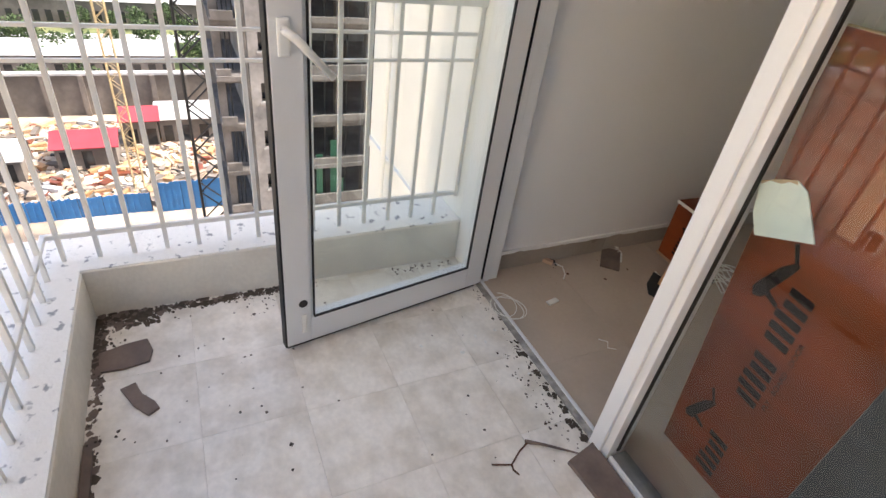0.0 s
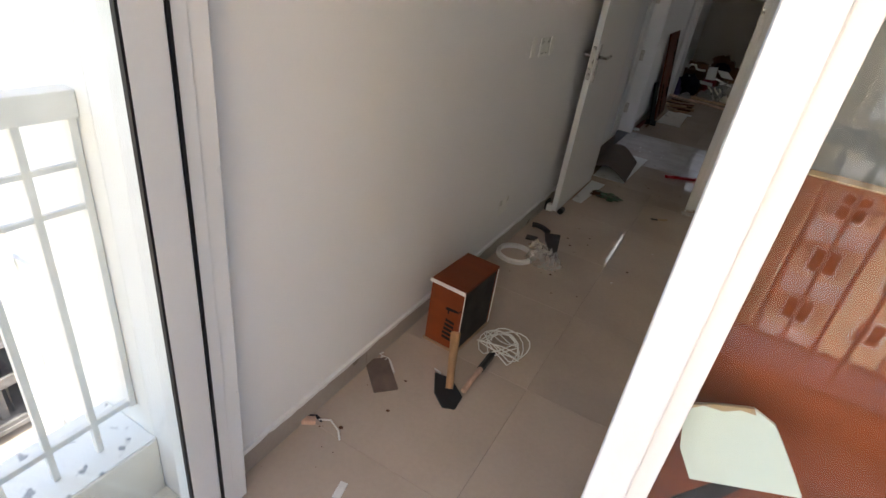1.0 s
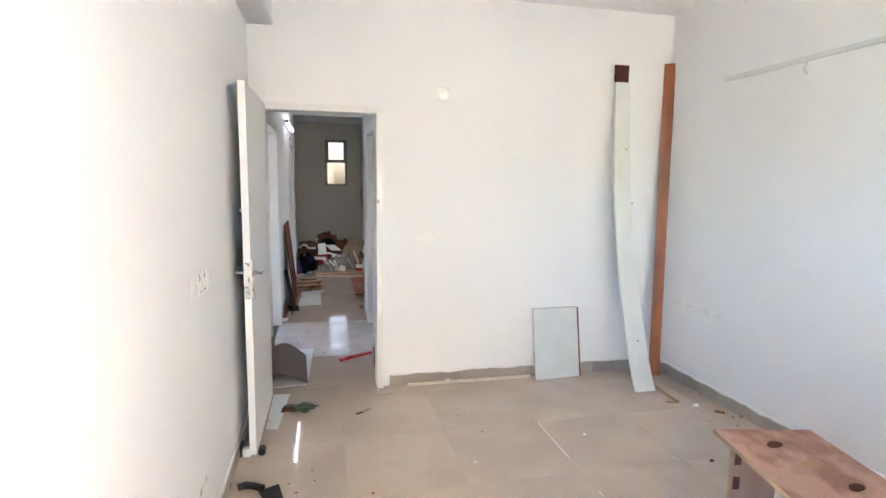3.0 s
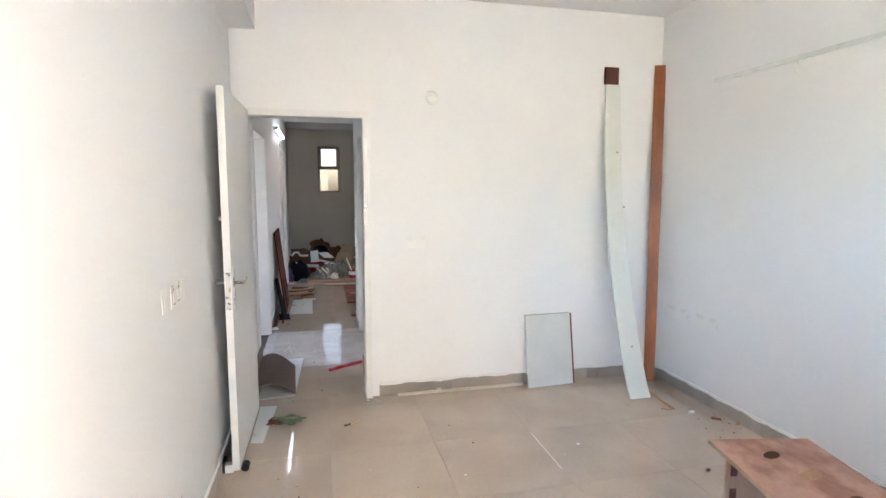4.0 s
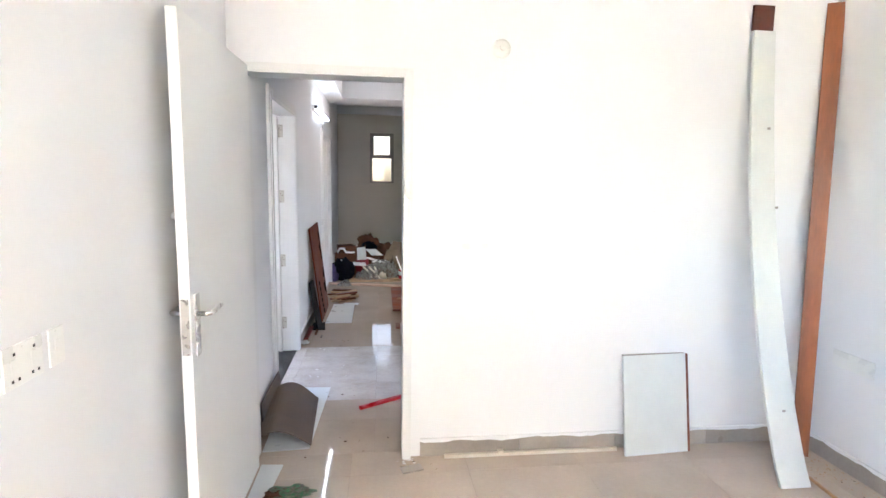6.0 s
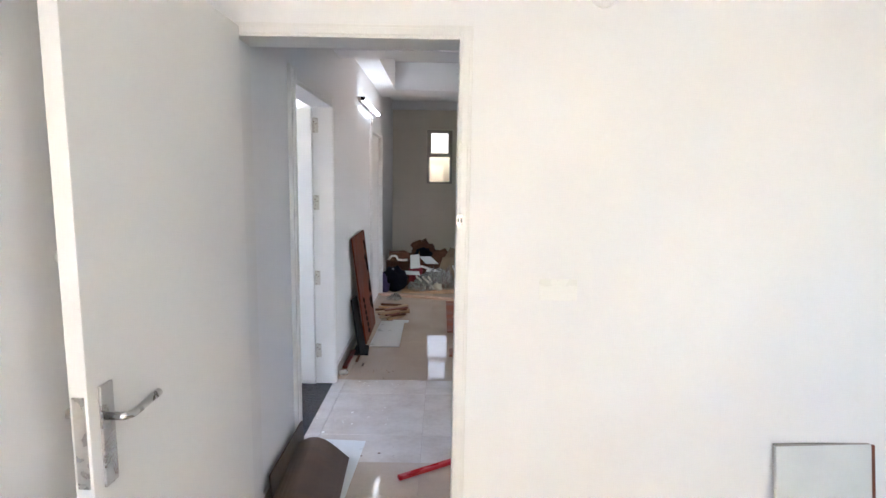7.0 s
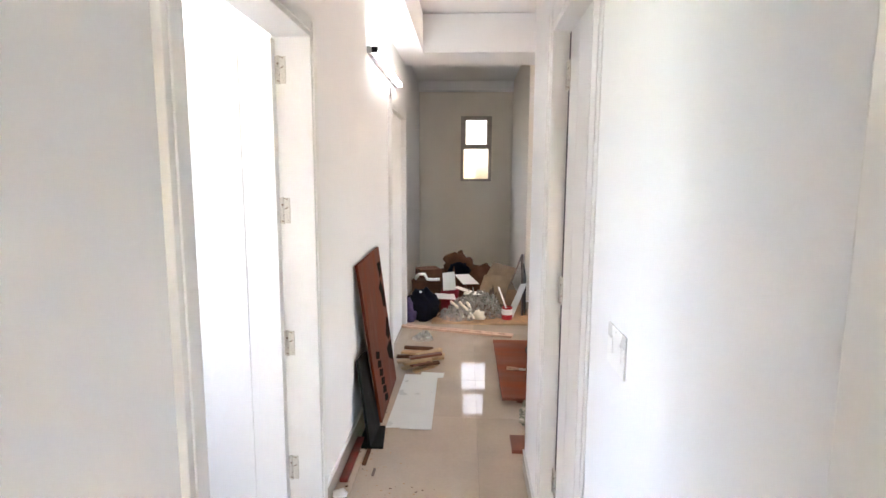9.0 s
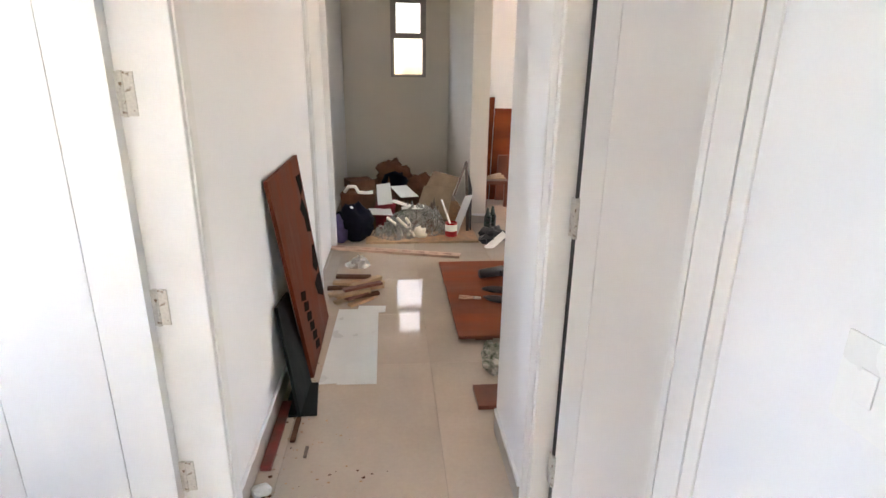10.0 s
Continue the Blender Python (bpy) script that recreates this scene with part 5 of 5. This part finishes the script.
PLYOLD = pbr("old_red_ply", (0.155, 0.036, 0.012), 0.6, var=0.4, scale=4, fine=40, bump=0.06, stretch=(2.5, 0.6, 1))
PLYOLD.node_tree.nodes["Principled BSDF"].inputs["Specular IOR Level"].default_value = 0.12
bl = thing("leaning_board", pose(-0.945, 7.48, 0.0, 0, 0, 90) @ pose(0, 0, 0, 84.6, 0, 0), "red brown plywood board with black stamps, leaning on the wall", "plywood")
part("face", prism_bm([(0.0, 0.0), (0.65, 0.02), (0.49, 1.0), (-0.19, 0.985)], 0.017), PLYOLD, bl, m=pose(0, 0, -0.017))
INK = pbr("faded_black_ink", (0.010, 0.008, 0.007), 0.85, var=0.4, scale=30)
INK.node_tree.nodes["Principled BSDF"].inputs["Specular IOR Level"].default_value = 0.05
part("ink_mark", prism_bm([(0.36, 0.91), (0.48, 0.905), (0.495, 0.83), (0.42, 0.80)], 0.0008), INK, bl)
part("ink_mark", prism_bm([(0.34, 0.75), (0.43, 0.79), (0.51, 0.70), (0.54, 0.58), (0.43, 0.61), (0.41, 0.69)], 0.0008), INK, bl)
part("ink_mark", prism_bm([(0.49, 0.52), (0.56, 0.50), (0.59, 0.38), (0.50, 0.36), (0.42, 0.42)], 0.0008), INK, bl)
part("ink_mark", prism_bm([(0.40, 0.33), (0.50, 0.345), (0.595, 0.33), (0.61, 0.21), (0.58, 0.19), (0.45, 0.25)], 0.0008), INK, bl)
for k in range(6):
    part("ink_bar", boxes_bm((-0.055, 0.055, -0.022, 0.022, 0.0, 0.0008)), INK, bl, m=pose(0.085 + 0.027 * k, 0.39 - 0.064 * k, 0, 0, 0, -18))
sb = thing("dark_slab", pose(-0.955, 7.17, 0.0, 0, 0, 88) @ pose(0, 0, 0, 78.5, 0, 0), "dark green black stone offcut leaning on the wall", "slab")
SLAB = pbr("dark_green_stone", (0.013, 0.013, 0.011), 0.75, var=0.5, scale=14, fine=90)
SLAB.node_tree.nodes["Principled BSDF"].inputs["Specular IOR Level"].default_value = 0.15
part("slab", prism_bm([(0.0, 0.0), (0.26, 0.0), (0.32, 0.45), (0.12, 0.46)], 0.014), SLAB, sb, m=pose(0, 0, -0.014))
rough_plate("stone_offcut", [(-1.03, 7.17), (-0.89, 7.175), (-0.915, 7.42), (-1.03, 7.42)], 0.012, SLAB, "dark green black stone offcut on the floor", "slab")
REDWORN = pbr("worn_dark_red_paint", (0.27, 0.045, 0.03), 0.6, var=0.4, scale=12, fine=60, col2=(0.14, 0.05, 0.03))
solid("red_rod", boxes_bm((-0.02, 0.02, -0.27, 0.15, 0, 0.02), bevel=0.004), REDWORN, "worn red bar along the wall foot", "bar", m=pose(-1.03, 7.12, 0))
solid("timber_stick", boxes_bm((-0.01, 0.01, -0.075, 0.075, 0, 0.012), bevel=0.002), CARD, "short brown timber stick on the floor", "stick", m=pose(-0.962, 7.08, 0))
solid("timber_stick", boxes_bm((-0.006, 0.006, -0.03, 0.03, 0, 0.01), bevel=0.002), BROWNTILE, "short brown timber stick on the floor", "stick", m=pose(-0.90, 6.94, 0))
solid("plaster_lump", crumple_bm(0.035, 0.025, 0.03, 14), PLASTIC, "crumbled white plaster lump at the wall foot", "lump", m=pose(-1.02, 6.74, 0))
rough_plate("white_sheet", [(-0.915, 7.42), (-0.72, 7.43), (-0.655, 8.26), (-0.90, 8.27)], 0.003, LAMINATE, "torn white laminate sheet on the passage floor", "sheet", 0.0, "white sheets")
rough_plate("white_sheet", [(-0.83, 7.405), (-0.645, 7.40), (-0.655, 8.20), (-0.615, 8.21), (-0.61, 8.30), (-0.78, 8.31)], 0.003, LAMINATE, "torn white laminate sheet on the passage floor", "sheet", 0.004, "white sheets")
wt = random.Random(21)
for i in range(24):
    L = wt.uniform(0.08, 0.14)
    solid("timber_offcut", boxes_bm((-L, L, -0.021, 0.021, 0, 0.018), bevel=0.0012), (TIMBER, PLYEDGE, PLYDK, TIMBER, PLYEDGE, CARD)[i % 6], "short timber offcut in a loose stack", "offcut", m=pose(-0.80 + wt.uniform(-0.06, 0.07), 8.47 + 0.07 * (i % 4 - 1.5) + wt.uniform(-0.03, 0.03), 0.0195 * (i // 4), wt.uniform(-2, 2), wt.uniform(-2, 2), 24 + wt.uniform(-34, 30)), group="timber offcuts")
solid("plastic_bag", drape_bm(0.085, 0.055, 0.07, 22.0, 18), CLEARFILM, "crumpled clear bag on the timber offcuts", "bag", m=pose(-0.80, 8.66, 0.142))
fl = thing("plywood_sheet", pose(-0.215, 7.76, 0.0), "red brown plywood sheet raised on blocks on the floor", "plywood")
part("face", boxes_bm((0.0, 1.1, 0.0, 1.24, 0.035, 0.053), bevel=0.001), PLY, fl)
part("raw_edge", boxes_bm((0.0, 1.1, -0.0015, -0.0002, 0.036, 0.052)), PLYDK, fl)
for a in ((0.1, 0.2, 0.05, 0.15), (0.9, 1.0, 0.05, 0.15), (0.1, 0.2, 1.05, 1.15), (0.9, 1.0, 1.05, 1.15)):
    part("block", boxes_bm((*a, 0.0, 0.0348)), PLYDK, fl)
dr = thing("drill", pose(0.15, 8.65, 0.053, 0, 0, 20), "black power drill lying on the plywood", "tool")
part("body", tube_bm([(-0.12, 0, 0.04), (0.06, 0, 0.04)], 0.038, 12, taper=(0.8, 1)), BLACK, dr, smooth=True)
part("grip", boxes_bm((0.02, 0.06, -0.14, -0.01, 0.02, 0.06), bevel=0.008), BLACK, dr)
pl = thing("pliers", pose(-0.04, 8.27, 0.053, 0, 0, -10), "pliers with pale handles on the plywood", "tool")
part("jaw", boxes_bm((-0.02, 0.03, -0.012, 0.012, 0, 0.012), bevel=0.002), STEEL, pl)
part("handle", tube_bm([(-0.02, 0.008, 0.006), (-0.08, 0.022, 0.006), (-0.11, 0.018, 0.006)], 0.006, 6), PINKPLY, pl)
part("handle", tube_bm([(-0.02, -0.008, 0.006), (-0.08, -0.02, 0.006), (-0.11, -0.014, 0.006)], 0.006, 6), PINKPLY, pl)
solid("slipper", crumple_bm(0.11, 0.045, 0.03, 31.0, 0.15), BLACK, "black rubber slipper on the plywood", "slipper", m=pose(0.10, 8.22, 0.053, 0, 0, -25))
solid("slipper", crumple_bm(0.11, 0.045, 0.03, 33.0, 0.15), BLACK, "black rubber slipper on the plywood", "slipper", m=pose(0.12, 8.38, 0.053, 0, 0, -18))
solid("wood_offcut", boxes_bm((-0.07, 0.06, -0.085, 0.085, 0, 0.02), bevel=0.001), PLYDK, "red brown wood offcut with a pale edge on the floor", "offcut", m=pose(-0.13, 7.25, 0))
solid("net_bag", crumple_bm(0.06, 0.09, 0.10, 36.0, 0.9, 14, 20), pbr("dull_green_net", (0.06, 0.09, 0.04), 0.6, var=0.6, scale=30, col2=(0.4, 0.38, 0.32), bump=0.5), "crumpled green and white net bag by the wall end", "bag", m=pose(-0.06, 7.52, 0))
mo = thing("printed_strip", pose(-0.56, 9.41, 0, 0, 0, -15), "long pale packing strip with pink print on the floor", "strip")
part("strip", boxes_bm((-0.56, 0.56, -0.045, 0.045, 0, 0.02), bevel=0.002), PINKPLY, mo)
for k in range(9):
    part("ink_bar", boxes_bm((-0.5 + 0.115 * k, -0.43 + 0.115 * k, -0.015, 0.015, 0.0202, 0.0208)), TOPPLY, mo)

# ---- junk heap before the end wall ----
NAVY = pbr("dark_navy_cloth", (0.007, 0.007, 0.014), 0.8, var=0.4, scale=20, bump=0.3)
PURPLE = pbr("purple_cloth", (0.12, 0.09, 0.22), 0.8, var=0.3, scale=20, bump=0.3)
CREAMM = pbr("cream_foam", (0.72, 0.68, 0.56), 0.7, var=0.1)
for m in (NAVY, CARD):
    m.node_tree.nodes["Principled BSDF"].inputs["Specular IOR Level"].default_value = 0.1
KRAFT = pbr("tan_kraft_board", (0.33, 0.245, 0.165), 0.8, var=0.25, scale=5, fine=60)
base = thing("base_sheet", pose(0, 0, 0), "worn brown plywood laid under the junk heap", "plywood")
part("sheet", boxes_bm((-0.80, 0.199, 9.66, 11.3, 0, 0.018)), TIMBER, base)
part("raw_edge", boxes_bm((-0.80, 0.199, 9.6585, 9.6598, 0.001, 0.017)), PLYEDGE, base)
bag = thing("cloth_bag", pose(-0.90, 9.84, 0.0), "stuffed dark navy cloth bag on the floor", "bag")
part("body", crumple_bm(0.155, 0.15, 0.30, 41, 0.35, 14, 22), NAVY, bag, smooth=True)
part("pocket", crumple_bm(0.06, 0.07, 0.22, 43, 0.4, 10, 14), PURPLE, bag, "purple side pocket", m=pose(-0.12, -0.09, 0), smooth=True)
part("strap", tube_bm([(-0.11, -0.02, 0.24), (-0.08, -0.04, 0.29), (-0.02, -0.05, 0.30), (0.02, -0.02, 0.27)], 0.012, 6), LAMINATE, bag, "pale strap")
ct = thing("carton", pose(-0.87, 10.22, 0.0, 0, 0, -4), "open brown cardboard carton in the heap", "carton")
part("body", boxes_bm((-0.16, 0.16, -0.16, 0.16, 0.0, 0.37)), CARD, ct)
part("flap", boxes_bm((-0.16, 0.16, -0.20, -0.158, 0.36, 0.368)), CARD, ct)
solid("white_strap", tube_bm([(-1.0, 10.05, 0.385), (-0.96, 10.03, 0.44), (-0.90, 10.03, 0.44), (-0.87, 10.04, 0.385), (-0.80, 10.03, 0.38), (-0.74, 10.04, 0.385)], 0.016, 8), PLASTIC, "white plastic strap over the carton", "strap", smooth=True)
solid("carton", boxes_bm((-0.12, 0.12, -0.12, 0.12, 0, 0.09), bevel=0.004), CARD, "brown cardboard carton on top of another", "carton", m=pose(-0.88, 10.32, 0.37, 0, 0, 20))
hp = thing("cloth_heap", pose(-0.55, 10.7, 0.0), "dark brown heap of covers at the back", "heap")
part("base", crumple_bm(0.34, 0.28, 0.42, 51, 0.4, 14, 22), CARD, hp, smooth=True)
part("hump", crumple_bm(0.17, 0.14, 0.26, 53, 0.5, 12, 18), CARD, hp, m=pose(0.0, -0.08, 0.31), smooth=True)
part("fold", crumple_bm(0.12, 0.1, 0.16, 55, 0.5, 10, 16), NAVY, hp, m=pose(0.02, -0.20, 0.34), smooth=True)
solid("cloth_heap", crumple_bm(0.26, 0.18, 0.42, 57, 0.4, 12, 18), CARD, "brown crumpled packing heap", "heap", m=pose(-0.30, 10.55, 0.018), smooth=True)
solid("red_cloth", crumple_bm(0.10, 0.08, 0.33, 61, 0.4, 10, 16), pbr("red_cloth", (0.28, 0.015, 0.03), 0.7, var=0.3, bump=0.3), "crumpled red cloth in the heap", "cloth", m=pose(-0.64, 10.10, 0.018), smooth=True)
scraps = [(-0.63, 10.02, 0.27, 72, 0, 14, 0.14, 0.20, LAMINATE), (-0.40, 10.06, 0.33, 24, 6, 38, 0.22, 0.20, LAMINATE), (-0.47, 9.97, 0.27, 18, 10, -32, 0.26, 0.05, PLASTIC), (-0.37, 9.95, 0.25, 14, -4, 8, 0.22, 0.05, PLASTIC),
          (-0.67, 9.90, 0.20, 16, 4, 6, 0.22, 0.12, LAMINATE), (-0.29, 9.95, 0.24, 14, 8, 30, 0.17, 0.06, LAMINATE), (-0.20, 10.10, 0.12, 56, 0, -30, 0.34, 0.34, KRAFT), (-0.17, 10.28, 0.20, 58, 14, -28, 0.30, 0.36, KRAFT),
          (0.0, 9.88, 0.02, 60, 0, -52, 0.09, 0.40, LAMINATE)]
for x, y, z, rx, ry, rz, w, d, mt in scraps:
    solid("sheet_scrap", prism_bm([(-w / 2, 0), (w / 2, 0.02 * d), (w / 2 * 0.9, d), (-w / 2 * 0.95, d * 0.94)], 0.005), mt, "loose sheet scrap lying in the heap", "scrap", m=pose(x, y, z, rx, ry, rz), group="sheet scraps")
solid("plastic_film", drape_bm(0.30, 0.15, 0.26, 7.1), CLEARFILM, "crumpled clear plastic film over the heap", "film", m=pose(-0.36, 9.93, 0.018))
solid("plastic_film", drape_bm(0.20, 0.12, 0.17, 3.3), CLEARFILM, "crumpled clear plastic film over the heap", "film", m=pose(-0.52, 9.82, 0.018))
for k, (x, y, w, d, h, mt) in enumerate(((-0.42, 10.02, 0.24, 0.14, 0.20, CARD), (-0.18, 10.10, 0.16, 0.12, 0.22, GREYCARD), (-0.62, 10.28, 0.2, 0.14, 0.45, CARD))):
    solid("packing_paper", drape_bm(w, d, h, 11.0 + 2.3 * k, 16), mt, "crumpled brown packing paper in the heap", "paper", m=pose(x, y, 0.018), group="packing papers")
for k, (x, y, a) in enumerate(((-0.60, 9.76, 0.4), (-0.42, 9.74, 1.2), (-0.54, 9.73, -0.5))):
    solid("foam_strip", tube_bm([(x + 0.13 * math.cos(a + 0.25 * i), y + 0.05 * math.sin(0.5 * i), 0.04 + 0.035 * i + 0.01 * math.sin(i)) for i in range(6)], 0.014, 6), CREAMM, "curled cream foam strip in the heap", "strip", group="foam strips", smooth=True)
solid("cream_lump", crumple_bm(0.055, 0.05, 0.10, 81, 0.5, 10, 14), CREAMM, "cream lump of foam beside the tin", "foam", m=pose(-0.32, 9.79, 0.018), smooth=True)
tin = thing("paint_tin", pose(-0.03, 9.84, 0.018), "red and white paint tin with a stirring stick", "tin")
part("can", lathe_bm([(0, 0), (0.055, 0), (0.055, 0.125), (0.05, 0.125), (0.05, 0.11), (0, 0.11)], 24), REDPAINT, tin, smooth=False)
part("label_band", lathe_bm([(0.0553, 0.05), (0.0558, 0.05), (0.0558, 0.11), (0.0553, 0.11), (0.0553, 0.05)], 24), PLASTIC, tin, "white label band", m=Matrix.Diagonal((1, 1, 1, 1)))
part("stick", tube_bm([(-0.01, 0.0, 0.112), (-0.05, 0.01, 0.22), (-0.09, 0.02, 0.33)], 0.009, 6), PLASTIC, tin)
fr = thing("old_sash", pose(0.12, 9.98, 0.02), "dark empty wooden sash leaning on the pier", "sash")
part("side", tube_bm([(0.02, 0.0, 0.0), (0.045, 0.36, 0.60)], 0.014, 4), BROWNTILE, fr)
part("side", tube_bm([(-0.10, 0.10, 0.32), (0.045, 0.36, 0.60)], 0.012, 4), BROWNTILE, fr)
part("panel", prism_bm([(0, 0), (0.34, 0), (0.34, 0.5), (0.0, 0.40)], 0.006), BLACK, fr, m=pose(0.05, 0.02, 0.0, 90, 0, 88))
bk = thing("spray_bottles", pose(0.33, 9.98, 0.0), "dark green bottles on the hall floor", "bottles")
for x, y in ((0.0, 0.0), (0.06, 0.07)):
    part("bottle", lathe_bm([(0, 0), (0.035, 0), (0.036, 0.15), (0.02, 0.19), (0.012, 0.24), (0, 0.24)], 16), pbr("dark_green_plastic", (0.012, 0.03, 0.018), 0.3, var=0.3), bk, m=pose(x, y, 0), smooth=True)
wb = thing("white_board", pose(0.30, 9.55, 0.0, 0, 0, 30), "white board offcut propped on dark scrap", "board")
part("board", boxes_bm((-0.09, 0.14, -0.03, 0.03, 0, 0.012)), PLASTIC, wb, m=pose(0, -0.02, 0.03, 40, -28, 0))
part("scrap", crumple_bm(0.14, 0.10, 0.14, 91, 0.5, 10, 14), BLACK, wb, m=pose(0.07, 0.09, 0))

# ---- hall beyond the pier ----
hl = thing("plywood_stack", pose(0.62, 11.5, 0.0, 98), "tall red brown plywood sheets leaning in the hall", "plywood")
part("sheet", boxes_bm((-0.085, -0.012, 0, 1.22, 0, 0.017)), PLY, hl)
part("sheet", boxes_bm((-0.008, 0.9, 0, 1.1, 0.02, 0.037)), PLY, hl)
part("sheet", boxes_bm((0.06, 0.8, 0, 0.57, 0.06, 0.077)), PLYDK, hl)
cr = thing("low_bench", pose(0.66, 11.25, 0.0), "low dark bench loaded with timber pieces", "bench")
part("top", boxes_bm((-0.2, 0.1, -0.2, 0.15, 0.26, 0.30)), PLYDK, cr)
part("leg", boxes_bm((-0.19, -0.15, -0.19, -0.15, 0, 0.259)), PLYDK, cr)
part("leg", boxes_bm((0.05, 0.09, -0.19, -0.15, 0, 0.259)), PLYDK, cr)
for k in range(3):
    solid("timber_offcut", boxes_bm((-0.12, 0.12, -0.02, 0.02, 0, 0.018)), PLYEDGE, "short timber offcut on the low bench", "offcut", m=pose(0.62, 11.2, 0.30 + 0.018 * k, 0, 0, 25 * k), group="timber offcuts")

# ---- floor tiles ----
def tile_field(name, label, mat, xs, ys, z, t, gap, keep):
    f = thing(name, pose(0, 0, 0), label, "floor")
    tagged(f, kind="structure")
    made = {}
    for x0, x1 in zip(xs, xs[1:]):
        for y0, y1 in zip(ys, ys[1:]):
            if not keep((x0 + x1) / 2, (y0 + y1) / 2):
                continue
            w, d = round(x1 - x0, 4), round(y1 - y0, 4)
            if (w, d) not in made:
                made[w, d] = mesh_of("tile", boxes_bm((gap, w - gap, gap, d - gap, -t, 0), bevel=0.0008), mat)
            o = new("tile", made[w, d])
            o.parent, o.location = f, (x0, y0, z)
    return f


def lines(lo, hi, at, step):
    k0, k1 = math.ceil((lo - at) / step + 1e-6), math.floor((hi - at) / step - 1e-6)
    return [lo] + [at + step * k for k in range(k0, k1 + 1)] + [hi]


tile_field("floor", "glossy beige vitrified tiles with thin dark joints, dusty", TILE, lines(WX, EX, 0.10, 0.6), lines(FY, NY + 0.06, 1.545, 0.6), 0.0, 0.01, 0.0005, lambda x, y: True)
DUSTY = pbr("white_dusted_tile", (0.64, 0.59, 0.53), 0.13, var=0.16, scale=5, fine=40, bump=0.01, rand=0.02, col2=(0.52, 0.455, 0.39), cut=(0.3, 0.62), rvar=0.08)
tile_field("floor_dusty", "passage tiles whitened by plaster dust", DUSTY, lines(WX, CR + 0.12, -0.38, 0.6), [5.48, 5.78, 6.38, 6.63], 0.0, 0.01, 0.0007, lambda x, y: True)
tile_field("floor_passage", "glossy beige vitrified tiles inside the door", TILE, lines(WX, CR + 0.12, -0.38, 0.6), [NY + 0.06, 5.18, 5.48], 0.0, 0.01, 0.0007, lambda x, y: True)
tile_field("floor_hall", "glossy beige vitrified tiles of the passage and hall", TILE, lines(WX, 4.2, -0.38, 0.6), [6.63] + lines(NY + 0.06, 12.75, 6.98, 0.6)[5:], 0.0, 0.01, 0.0007, lambda x, y: x < CR + 0.3 or y > 6.9)
tile_field("floor_recess", "glossy beige vitrified tiles past the second door", TILE, [WX - 0.113, WX], [9.661, 10.58, 11.18, 11.78, 12.48], 0.0, 0.01, 0.0007, lambda x, y: True)
tile_field("balcony_floor", "dusty pale square balcony tiles with dirt in the joints", BTILE, lines(BX0, EX, -0.28, 0.3), lines(BY0, FY - 0.036, 0.034, 0.2985), 0.0, 0.01, 0.0004, lambda x, y: True)
for y0, y1 in ((3.49, 3.92), (2.73, 2.90), (3.12, 3.17)):
    structure("grout_line", boxes_bm((0.6985, 0.7015, y0, y1, 0.0002, 0.0009)), PLASTIC, "white grout left in a floor joint")
